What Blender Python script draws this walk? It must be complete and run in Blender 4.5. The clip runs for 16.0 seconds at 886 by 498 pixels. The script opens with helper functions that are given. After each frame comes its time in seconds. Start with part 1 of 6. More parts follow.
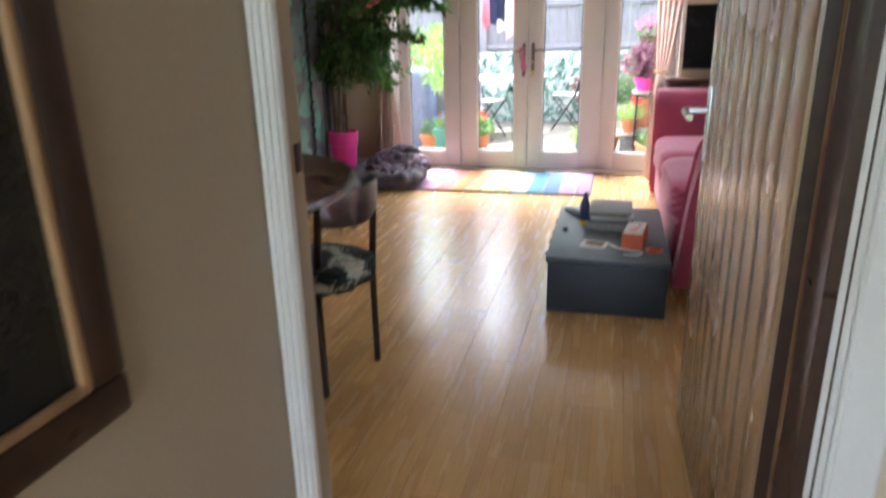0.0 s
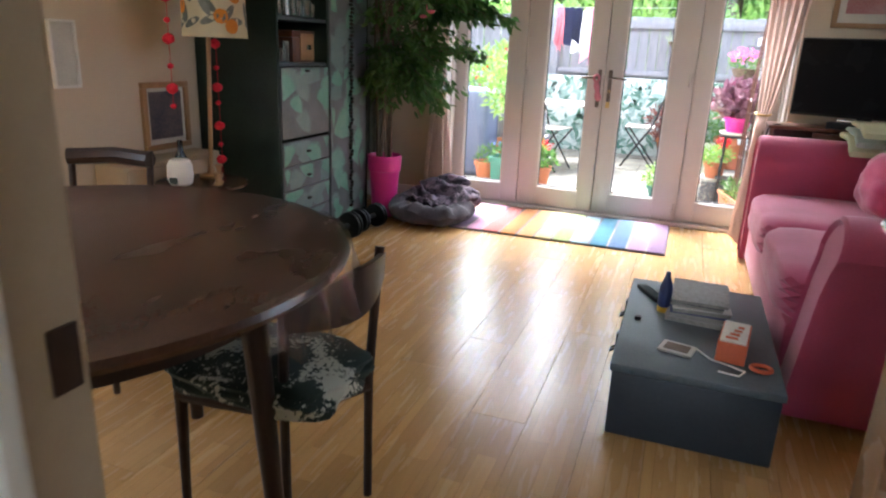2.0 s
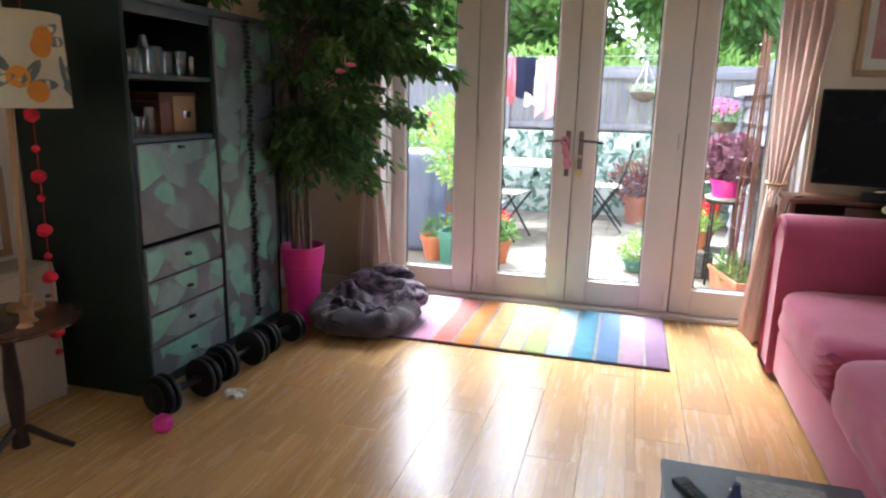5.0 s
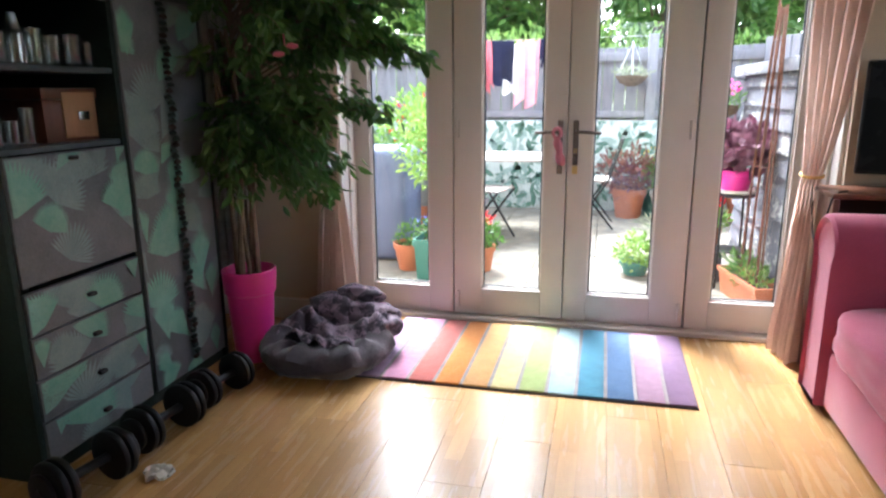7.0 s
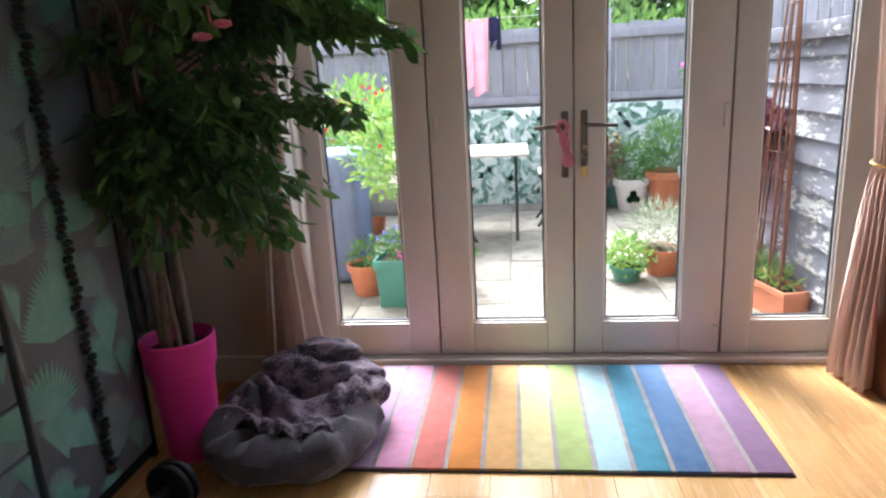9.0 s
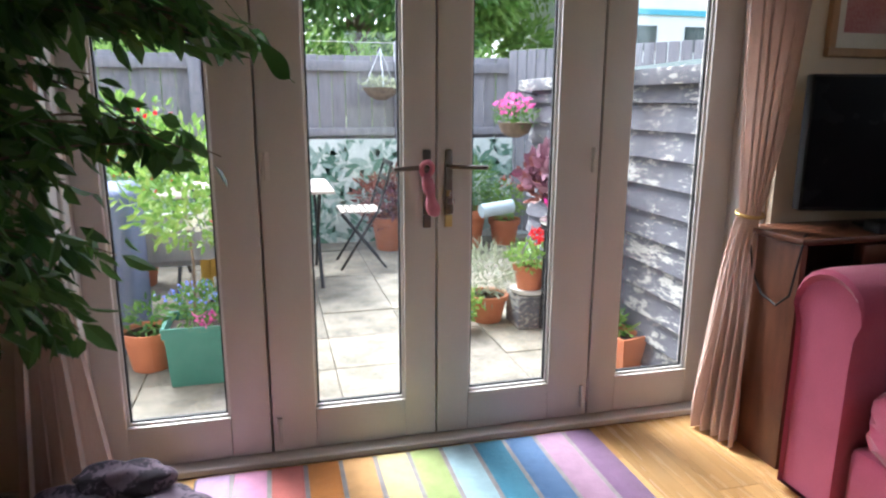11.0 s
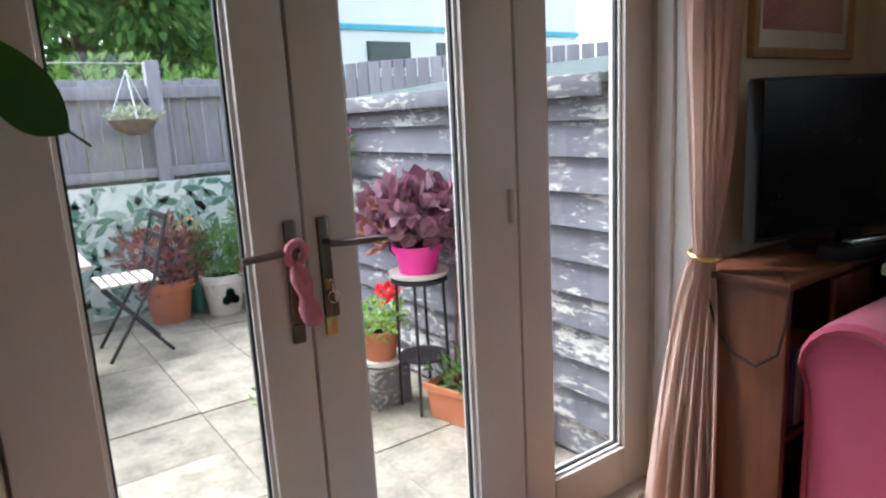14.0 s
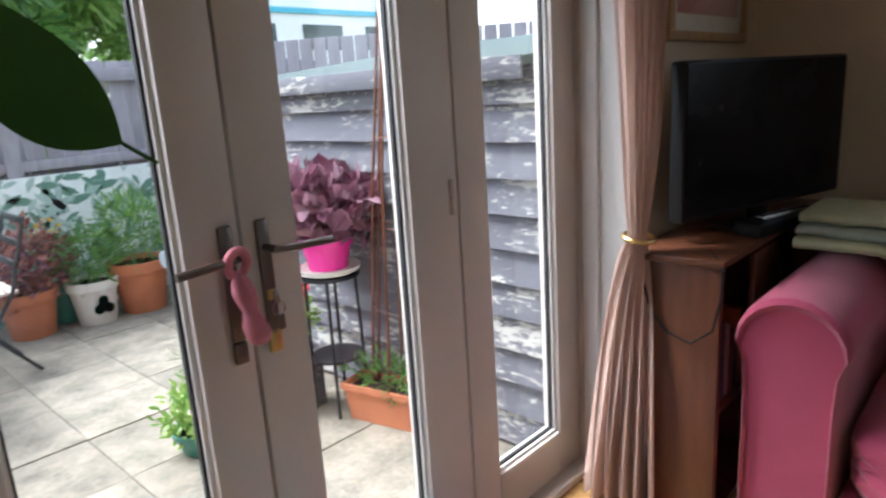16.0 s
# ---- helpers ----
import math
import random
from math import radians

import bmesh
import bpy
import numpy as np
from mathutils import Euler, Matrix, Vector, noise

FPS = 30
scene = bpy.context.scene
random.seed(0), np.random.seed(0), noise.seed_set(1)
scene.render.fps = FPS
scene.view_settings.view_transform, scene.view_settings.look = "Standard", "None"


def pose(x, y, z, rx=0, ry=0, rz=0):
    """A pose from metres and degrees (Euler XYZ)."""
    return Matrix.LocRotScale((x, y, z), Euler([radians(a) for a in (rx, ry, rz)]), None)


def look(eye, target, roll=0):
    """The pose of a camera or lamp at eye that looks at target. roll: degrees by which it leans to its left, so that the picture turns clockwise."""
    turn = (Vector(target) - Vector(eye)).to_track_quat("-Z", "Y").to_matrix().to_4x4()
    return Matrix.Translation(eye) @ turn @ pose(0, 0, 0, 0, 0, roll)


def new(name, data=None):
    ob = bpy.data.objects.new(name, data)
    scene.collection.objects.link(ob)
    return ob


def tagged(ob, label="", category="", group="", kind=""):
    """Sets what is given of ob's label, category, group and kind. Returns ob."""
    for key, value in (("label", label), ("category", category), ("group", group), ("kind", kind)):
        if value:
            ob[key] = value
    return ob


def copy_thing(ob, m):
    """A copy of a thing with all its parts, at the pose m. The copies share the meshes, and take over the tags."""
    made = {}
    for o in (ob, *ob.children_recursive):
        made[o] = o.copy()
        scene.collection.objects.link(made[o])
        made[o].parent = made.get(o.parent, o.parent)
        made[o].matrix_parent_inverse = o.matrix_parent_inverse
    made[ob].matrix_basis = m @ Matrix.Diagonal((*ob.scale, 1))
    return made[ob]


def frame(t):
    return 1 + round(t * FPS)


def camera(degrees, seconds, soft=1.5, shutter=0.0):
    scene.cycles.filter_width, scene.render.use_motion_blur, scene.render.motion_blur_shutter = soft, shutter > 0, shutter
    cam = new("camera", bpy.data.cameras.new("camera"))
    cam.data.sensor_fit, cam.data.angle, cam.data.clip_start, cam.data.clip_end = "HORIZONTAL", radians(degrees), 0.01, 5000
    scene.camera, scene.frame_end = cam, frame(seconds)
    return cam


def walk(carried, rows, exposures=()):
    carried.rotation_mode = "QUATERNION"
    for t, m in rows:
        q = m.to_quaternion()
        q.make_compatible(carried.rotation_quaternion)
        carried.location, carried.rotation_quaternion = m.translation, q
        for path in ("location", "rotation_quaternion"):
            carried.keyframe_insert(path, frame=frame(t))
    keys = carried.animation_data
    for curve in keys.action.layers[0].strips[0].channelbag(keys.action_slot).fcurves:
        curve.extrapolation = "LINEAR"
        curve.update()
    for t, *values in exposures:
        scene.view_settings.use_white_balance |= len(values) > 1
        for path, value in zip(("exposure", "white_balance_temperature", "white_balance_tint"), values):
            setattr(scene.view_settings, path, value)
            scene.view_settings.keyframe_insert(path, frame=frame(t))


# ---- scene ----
cam = camera(68.1, 16.0, soft=2.2, shutter=0.5)
PATH = [
    (0, (0.702, 2.036, 1.168), (0.217, 3.875, 0.548), -1.3),
    (0.5, (0.686, 2.22, 1.205), (0.235, 4.114, 0.747), -1.0),
    (1, (0.65, 2.37, 1.225), (0.152, 4.204, 0.602), -0.9),
    (1.5, (0.619, 2.6, 1.192), (0.075, 4.436, 0.615), 4.0),
    (2, (0.57, 2.747, 1.195), (-0.073, 4.548, 0.609), 2.4),
    (2.5, (0.505, 2.949, 1.191), (-0.043, 4.811, 0.711), 1.0),
    (3, (0.458, 3.133, 1.213), (-0.009, 5.008, 0.697), 1.2),
    (3.5, (0.41, 3.293, 1.219), (-0.06, 5.192, 0.802), 1.8),
    (4, (0.378, 3.468, 1.246), (-0.114, 5.333, 0.717), -0.7),
    (4.2, (0.359, 3.548, 1.261), (-0.166, 5.413, 0.765), 1.1),
    (6.3, (0.205, 4.188, 1.245), (-0.324, 6.076, 0.853), 1.2),
    (6.5, (0.192, 4.27, 1.261), (-0.357, 6.167, 0.946), 0.9),
    (7, (0.142, 4.383, 1.236), (-0.319, 6.273, 0.769), -0.5),
    (7.5, (0.064, 4.569, 1.234), (-0.467, 6.431, 0.732), -2.5),
    (8, (-0.048, 4.748, 1.233), (-0.58, 6.603, 0.707), -3.8),
    (8.5, (-0.168, 4.942, 1.264), (-0.52, 6.856, 0.803), -5.3),
    (9, (-0.267, 5.056, 1.247), (-0.499, 6.977, 0.742), -3.2),
    (9.5, (-0.369, 5.232, 1.248), (-0.486, 7.182, 0.819), -2.4),
    (10, (-0.44, 5.34, 1.258), (-0.424, 7.284, 0.787), -1.8),
    (10.2, (-0.472, 5.382, 1.245), (-0.311, 7.322, 0.789), -1.2),
    (12.3, (-0.655, 5.945, 1.244), (0.021, 7.774, 0.802), -0.7),
    (12.5, (-0.637, 5.986, 1.243), (0.101, 7.791, 0.797), -1.5),
    (13, (-0.669, 6.164, 1.276), (0.231, 7.897, 0.846), -3.5),
    (13.5, (-0.631, 6.327, 1.266), (0.449, 7.962, 0.864), -2.0),
    (14, (-0.596, 6.492, 1.289), (0.533, 8.094, 0.892), -3.1),
    (14.5, (-0.612, 6.593, 1.3), (0.604, 8.112, 0.839), -4.3),
    (15, (-0.644, 6.671, 1.307), (0.766, 8.018, 0.865), -5.1),
    (15.5, (-0.658, 6.679, 1.307), (0.835, 7.939, 0.877), -3.2),
    (16, (-0.652, 6.69, 1.304), (0.755, 8.032, 0.838), -3.7),
]
EXPOSURES = [(t, e, 5650, 9) for t, e in ((0.0, 3.9), (1.5, 3.8), (3.0, 3.68), (4.0, 3.6), (6.5, 3.4), (8.0, 3.25), (9.0, 3.0), (10.0, 2.8), (12.5, 2.45), (14.0, 2.4), (16.0, 2.4))]
walk(cam, [(t, look(eye, target, roll)) for t, eye, target, roll in PATH], EXPOSURES)

# ---- daylight ----
world = bpy.data.worlds.new("overcast_sky")
scene.world = world
world.use_nodes = True
wn, wl = world.node_tree.nodes, world.node_tree.links
sky = wn.new("ShaderNodeTexSky")
sky.sky_type = "NISHITA"
sky.sun_disc = False
sky.sun_elevation, sky.sun_rotation = radians(52), radians(-25)
sky.dust_density = 4.0
grey = wn.new("ShaderNodeHueSaturation")
grey.inputs["Saturation"].default_value = 0.35
wl.new(sky.outputs[0], grey.inputs["Color"])
wl.new(grey.outputs[0], wn["Background"].inputs["Color"])
wn["Background"].inputs["Strength"].default_value = 0.15
sun = new("sun", bpy.data.lights.new("sun", "SUN"))
sun.data.energy, sun.data.angle, sun.data.color = 1.2, radians(25), (1.0, 0.96, 0.9)
sun.rotation_euler = Vector((-0.45, 0.75, 1.3)).to_track_quat("Z", "Y").to_euler()


# ---- materials ----
def mat(name, col, rough=0.6, col2=None, scale=6.0, bump=0.15, metal=0.0, fine=90.0, stretch=(1, 1, 1), rand=0.0, sheen=0.0, trans=0.0, spec=0.5, coat=0.0):
    """Principled surface: two colours mixed by coarse and fine noise, with fine relief."""
    m = bpy.data.materials.new(name)
    m.use_nodes = True
    n, l = m.node_tree.nodes, m.node_tree.links
    p = n["Principled BSDF"]
    p.inputs["Roughness"].default_value = rough
    p.inputs["Metallic"].default_value = metal
    p.inputs["Specular IOR Level"].default_value = spec
    p.inputs["Sheen Weight"].default_value = sheen
    p.inputs["Coat Weight"].default_value = coat
    if col2 is None:
        col2 = tuple(c * 0.82 for c in col)
    tc, mp = n.new("ShaderNodeTexCoord"), n.new("ShaderNodeMapping")
    mp.inputs["Scale"].default_value = stretch
    src = tc.outputs["Object"]
    if rand:
        # pieces that share one mesh each take another stretch of the pattern
        ro, sc_, ad = n.new("ShaderNodeObjectInfo"), n.new("ShaderNodeVectorMath"), n.new("ShaderNodeVectorMath")
        sc_.operation, ad.operation, ad.name = "SCALE", "ADD", "shifted"
        sc_.inputs[0].default_value = (0, 37, 11)
        l.new(ro.outputs["Random"], sc_.inputs["Scale"])
        l.new(src, ad.inputs[0])
        l.new(sc_.outputs[0], ad.inputs[1])
        src = ad.outputs[0]
    l.new(src, mp.inputs["Vector"])
    a, b = n.new("ShaderNodeTexNoise"), n.new("ShaderNodeTexNoise")
    a.inputs["Scale"].default_value, a.inputs["Detail"].default_value = scale, 5
    b.inputs["Scale"].default_value, b.inputs["Detail"].default_value = fine, 3
    for t in (a, b):
        l.new(mp.outputs[0], t.inputs["Vector"])
    add = n.new("ShaderNodeMath")
    add.operation = "MULTIPLY_ADD"
    add.inputs[1].default_value, add.inputs[2].default_value = 0.35, 0.0
    l.new(b.outputs["Fac"], add.inputs[0])
    add2 = n.new("ShaderNodeMath")
    add2.operation = "MULTIPLY_ADD"
    add2.inputs[1].default_value = 0.65
    l.new(a.outputs["Fac"], add2.inputs[0])
    l.new(add.outputs[0], add2.inputs[2])
    ramp = n.new("ShaderNodeMapRange")
    ramp.inputs["From Min"].default_value, ramp.inputs["From Max"].default_value = 0.33, 0.67
    l.new(add2.outputs[0], ramp.inputs["Value"])
    mix = n.new("ShaderNodeMix")
    mix.data_type = "RGBA"
    mix.inputs["A"].default_value, mix.inputs["B"].default_value = (*col, 1), (*col2, 1)
    l.new(ramp.outputs[0], mix.inputs["Factor"])
    out = mix.outputs["Result"]
    if rand:
        oi, mr, hs = n.new("ShaderNodeObjectInfo"), n.new("ShaderNodeMapRange"), n.new("ShaderNodeHueSaturation")
        mr.inputs["To Min"].default_value, mr.inputs["To Max"].default_value = 1 - rand, 1 + rand
        l.new(oi.outputs["Random"], mr.inputs["Value"])
        l.new(mr.outputs[0], hs.inputs["Value"])
        l.new(out, hs.inputs["Color"])
        out = hs.outputs[0]
    l.new(out, p.inputs["Base Color"])
    rr = n.new("ShaderNodeMapRange")
    rr.inputs["To Min"].default_value, rr.inputs["To Max"].default_value = max(rough - 0.08, 0.02), min(rough + 0.1, 1)
    l.new(a.outputs["Fac"], rr.inputs["Value"])
    l.new(rr.outputs[0], p.inputs["Roughness"])
    if bump:
        bp = n.new("ShaderNodeBump")
        bp.inputs["Strength"].default_value, bp.inputs["Distance"].default_value = bump, 0.004
        l.new(b.outputs["Fac"], bp.inputs["Height"])
        l.new(bp.outputs[0], p.inputs["Normal"])
    if trans:
        tr, ms = n.new("ShaderNodeBsdfTranslucent"), n.new("ShaderNodeMixShader")
        l.new(out, tr.inputs["Color"])
        ms.inputs[0].default_value = trans
        l.new(p.outputs[0], ms.inputs[1])
        l.new(tr.outputs[0], ms.inputs[2])
        l.new(ms.outputs[0], n["Material Output"].inputs["Surface"])
    return m


def leafmat(name, col, col2, trans=0.35, rough=0.45):
    """Leaves: colour varies from leaf to leaf, some light comes through."""
    m = mat(name, col, rough, col2, 5, 0.1, trans=trans)
    n, l = m.node_tree.nodes, m.node_tree.links
    g = n.new("ShaderNodeNewGeometry")
    mix = next(x for x in n if x.bl_idname == "ShaderNodeMix")
    l.new(g.outputs["Random Per Island"], mix.inputs["Factor"])
    return m


def glassmat(name, tint=(1, 1, 1), rough=0.0, mixing=0.97):
    """Thin clear glass: see-through with a weak mirror."""
    m = bpy.data.materials.new(name)
    m.use_nodes = True
    n, l = m.node_tree.nodes, m.node_tree.links
    n.remove(n["Principled BSDF"])
    t, g, s = n.new("ShaderNodeBsdfTransparent"), n.new("ShaderNodeBsdfGlossy"), n.new("ShaderNodeMixShader")
    t.inputs["Color"].default_value = (*tint, 1)
    g.inputs["Roughness"].default_value = rough
    s.inputs[0].default_value = 1 - mixing
    l.new(t.outputs[0], s.inputs[1])
    l.new(g.outputs[0], s.inputs[2])
    l.new(s.outputs[0], n["Material Output"].inputs["Surface"])
    return m


def stripmat(name, c1, c2, rough):
    """Light oak laminate: three narrow strips to a board, each with its own tone."""
    m = mat(name, c1, rough, c2, 3, 0.05, stretch=(14, 1.2, 14), fine=30, rand=0.10)
    n, l = m.node_tree.nodes, m.node_tree.links
    mp = n.new("ShaderNodeMapping")
    mp.inputs["Rotation"].default_value = (0, 0, radians(90))
    br = n.new("ShaderNodeTexBrick")
    br.offset = 0.37
    for k, v in (("Scale", 1.0), ("Brick Width", 0.42), ("Row Height", 0.0645), ("Mortar Size", 0.0008), ("Bias", 0.0)):
        br.inputs[k].default_value = v
    br.inputs["Color1"].default_value = (1.08, 1.06, 1.0, 1)
    br.inputs["Color2"].default_value = (0.86, 0.82, 0.76, 1)
    br.inputs["Mortar"].default_value = (0.7, 0.64, 0.55, 1)
    l.new(n["shifted"].outputs[0], mp.inputs["Vector"])
    l.new(mp.outputs[0], br.inputs["Vector"])
    p = n["Principled BSDF"]
    src = p.inputs["Base Color"].links[0].from_socket
    mul = n.new("ShaderNodeMix")
    mul.data_type, mul.blend_type = "RGBA", "MULTIPLY"
    mul.inputs["Factor"].default_value = 1
    l.new(src, mul.inputs["A"])
    l.new(br.outputs["Color"], mul.inputs["B"])
    l.new(mul.outputs["Result"], p.inputs["Base Color"])
    return m


M = {}
M["wall"] = mat("warm_cream_paint", (0.66, 0.54, 0.40), 0.75, (0.62, 0.50, 0.36), 2, 0.12)
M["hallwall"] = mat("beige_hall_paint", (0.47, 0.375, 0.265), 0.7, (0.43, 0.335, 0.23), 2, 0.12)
M["white"] = mat("white_gloss_paint", (0.78, 0.76, 0.72), 0.35, (0.72, 0.69, 0.64), 4, 0.05)
M["upvc"] = mat("white_door_frame", (0.60, 0.55, 0.50), 0.4, (0.56, 0.51, 0.46), 3, 0.04)
M["seal"] = mat("black_rubber_seal", (0.02, 0.02, 0.02), 0.6)
M["ceil"] = mat("white_ceiling_paint", (0.78, 0.76, 0.72), 0.9)
M["floor"] = stripmat("oak_laminate", (0.56, 0.35, 0.15), (0.47, 0.28, 0.11), 0.25)
M["subfloor"] = mat("dark_underlay", (0.12, 0.08, 0.04), 0.8)
M["doorpaint"] = mat("tan_gloss_door", (0.30, 0.19, 0.105), 0.25, (0.25, 0.15, 0.08), 4, 0.05)
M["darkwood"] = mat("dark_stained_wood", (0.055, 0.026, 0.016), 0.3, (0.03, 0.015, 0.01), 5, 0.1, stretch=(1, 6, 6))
M["tabletop"] = mat("polished_rosewood", (0.095, 0.045, 0.029), 0.24, (0.045, 0.021, 0.014), 3, 0.0, stretch=(2.5, 1, 1))
M["chairwood"] = mat("dark_teak", (0.045, 0.026, 0.02), 0.35, (0.025, 0.015, 0.012), 6, 0.1, stretch=(6, 6, 1), spec=0.3)
M["bronze"] = mat("dull_bronze", (0.16, 0.13, 0.11), 0.35, metal=0.9, bump=0.02)
M["chrome"] = mat("brushed_chrome", (0.7, 0.7, 0.7), 0.25, metal=1.0, bump=0.02)
M["brass"] = mat("brass", (0.7, 0.5, 0.2), 0.3, metal=1.0, bump=0.02)
M["blackmetal"] = mat("black_metal", (0.02, 0.02, 0.022), 0.4, metal=0.3)
M["velvet"] = mat("pink_velvet", (0.43, 0.062, 0.13), 0.85, (0.33, 0.042, 0.09), 4, 0.25, sheen=0.3, fine=200)
M["cabdark"] = mat("dark_green_painted_wood", (0.009, 0.016, 0.014), 0.5, (0.022, 0.042, 0.034), 3, 0.1, spec=0.25)
M["cabprint"] = mat("grey_green_printed_paper", (0.115, 0.135, 0.14), 0.38, (0.21, 0.215, 0.23), 7, 0.08)
M["frond"] = mat("green_printed_leaf", (0.16, 0.42, 0.31), 0.38, (0.31, 0.53, 0.42), 11, 0.05)
M["frond2"] = mat("grey_printed_leaf", (0.19, 0.29, 0.275), 0.38, (0.31, 0.39, 0.37), 11, 0.05)
# trunk sides: darker than the lid, their shade is put into the colour
M["trunkshade"] = mat("shaded_blue_grey_paint", (0.016, 0.023, 0.03), 0.5, (0.03, 0.038, 0.045), 8, 0.2)
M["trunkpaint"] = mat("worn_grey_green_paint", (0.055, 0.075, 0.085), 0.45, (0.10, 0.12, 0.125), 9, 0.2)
M["pinkpot"] = mat("hot_pink_plastic", (0.80, 0.04, 0.32), 0.35, (0.72, 0.03, 0.28), 3, 0.02)
M["softpink_ribbon"] = mat("pink_ribbon", (0.72, 0.16, 0.24), 0.8)
M["soil"] = mat("potting_soil", (0.05, 0.03, 0.02), 0.95, (0.02, 0.012, 0.008), 30, 0.8)
M["bark"] = mat("pale_bark", (0.22, 0.16, 0.11), 0.85, (0.12, 0.085, 0.06), 20, 0.5)
M["fig"] = leafmat("fig_leaf", (0.045, 0.12, 0.028), (0.11, 0.22, 0.05), 0.4, 0.35)
M["curtain"] = mat("salmon_linen", (0.80, 0.68, 0.61), 0.9, (0.68, 0.53, 0.46), 7, 0.3, stretch=(1, 1, 0.25), trans=0.5, fine=160)
M["greydrape"] = mat("patterned_grey_cloth", (0.22, 0.24, 0.24), 0.9, (0.5, 0.5, 0.48), 14, 0.2)
M["bed"] = mat("charcoal_fleece", (0.028, 0.022, 0.028), 0.95, (0.068, 0.054, 0.066), 9, 0.5, sheen=0.3)
M["bed2"] = mat("patterned_pink_grey_blanket", (0.045, 0.037, 0.050), 0.95, (0.20, 0.15, 0.19), 14, 0.5)
M["tv"] = mat("black_tv_screen", (0.004, 0.004, 0.006), 0.25, bump=0.0, spec=0.12)
M["plasticblack"] = mat("black_plastic", (0.010, 0.010, 0.011), 0.45, spec=0.3)
M["mahogany"] = mat("red_brown_wood", (0.155, 0.058, 0.027), 0.35, (0.085, 0.03, 0.015), 5, 0.1, stretch=(6, 6, 1))
M["glass"] = glassmat("clear_glass")
M["pageedge"] = mat("grey_page_edges", (0.34, 0.32, 0.28), 0.8, (0.2, 0.19, 0.17), 60)
M["paper"] = mat("off_white_paper", (0.7, 0.67, 0.6), 0.7)
M["oakframe"] = mat("light_oak_frame", (0.42, 0.25, 0.12), 0.45, (0.34, 0.19, 0.09), 6, 0.1, stretch=(6, 6, 1))
M["pinkprint"] = mat("dusky_red_print", (0.36, 0.10, 0.11), 0.5, (0.52, 0.34, 0.32), 3, 0.02)
M["bluepic"] = mat("dark_landscape_print", (0.05, 0.06, 0.09), 0.5, (0.22, 0.16, 0.15), 7, 0.02)
M["pom"] = mat("red_wool", (0.72, 0.02, 0.05), 0.95, (0.55, 0.01, 0.03), 40, 0.6)
M["shade"] = mat("printed_fabric_shade", (0.72, 0.66, 0.48), 0.8, (0.68, 0.60, 0.42), 4, 0.1, trans=0.3)
M["slab"] = mat("weathered_paving_slab", (0.27, 0.24, 0.185), 0.9, (0.115, 0.105, 0.08), 7, 0.9, rand=0.16, fine=45)
M["joint"] = mat("dark_paving_joint", (0.13, 0.11, 0.08), 0.95, (0.06, 0.06, 0.04), 15, 0.5)
M["fence"] = mat("grey_painted_fence", (0.29, 0.28, 0.30), 0.8, (0.20, 0.195, 0.215), 6, 0.4, stretch=(5, 5, 1), rand=0.1)


def flakemat(name, paint, bare, k):
    """Grey painted boards whose paint has flaked off in ragged patches along the grain."""
    m = mat(name, paint, 0.8, tuple(c * 0.7 for c in paint), 5, 0.5, stretch=(1, 0.5, 2), rand=0.12, fine=60)
    n, l = m.node_tree.nodes, m.node_tree.links
    mp, a, b = n.new("ShaderNodeMapping"), n.new("ShaderNodeTexNoise"), n.new("ShaderNodeTexNoise")
    mp.inputs["Scale"].default_value = (1, 0.45, 1.7)
    l.new(n["shifted"].outputs[0], mp.inputs["Vector"])
    l.new(mp.outputs[0], a.inputs["Vector"])
    l.new(n["shifted"].outputs[0], b.inputs["Vector"])
    a.inputs["Scale"].default_value, a.inputs["Detail"].default_value, a.inputs["Roughness"].default_value = 26, 9, 0.72
    b.inputs["Scale"].default_value = 3.2
    su, ra = n.new("ShaderNodeMath"), n.new("ShaderNodeMapRange")
    su.operation = "MULTIPLY_ADD"
    su.inputs[1].default_value = 0.55
    l.new(b.outputs["Fac"], su.inputs[0])
    l.new(a.outputs["Fac"], su.inputs[2])
    ra.inputs["From Min"].default_value, ra.inputs["From Max"].default_value = k, k + 0.06
    l.new(su.outputs[0], ra.inputs["Value"])
    p = n["Principled BSDF"]
    mx = n.new("ShaderNodeMix")
    mx.data_type = "RGBA"
    mx.inputs["B"].default_value = (*bare, 1)
    l.new(p.inputs["Base Color"].links[0].from_socket, mx.inputs["A"])
    l.new(ra.outputs[0], mx.inputs["Factor"])
    l.new(mx.outputs["Result"], p.inputs["Base Color"])
    return m


def contrast(k, lo, hi):
    """Hardens the edge between a material's two colours into a print."""
    r = next(x for x in M[k].node_tree.nodes if x.bl_idname == "ShaderNodeMapRange" and x.outputs[0].links and x.outputs[0].links[0].to_node.bl_idname == "ShaderNodeMix")
    r.inputs["From Min"].default_value, r.inputs["From Max"].default_value = lo, hi


contrast("bed2", 0.46, 0.52)
M["shed"] = flakemat("flaking_grey_boards", (0.12, 0.12, 0.137), (0.36, 0.35, 0.31), 0.825)
M["felt"] = mat("green_grey_roofing_felt", (0.085, 0.105, 0.10), 0.95, (0.06, 0.08, 0.075), 9, 0.5, spec=0.1)
M["screenb"] = mat("pale_leaf_screen", (0.72, 0.76, 0.71), 0.7, (0.54, 0.61, 0.56), 12, 0.2)
M["terra"] = mat("terracotta", (0.50, 0.17, 0.075), 0.8, (0.40, 0.14, 0.07), 9, 0.3)
M["greenplastic"] = mat("green_plastic", (0.055, 0.20, 0.155), 0.45, (0.045, 0.16, 0.125), 4, 0.05)
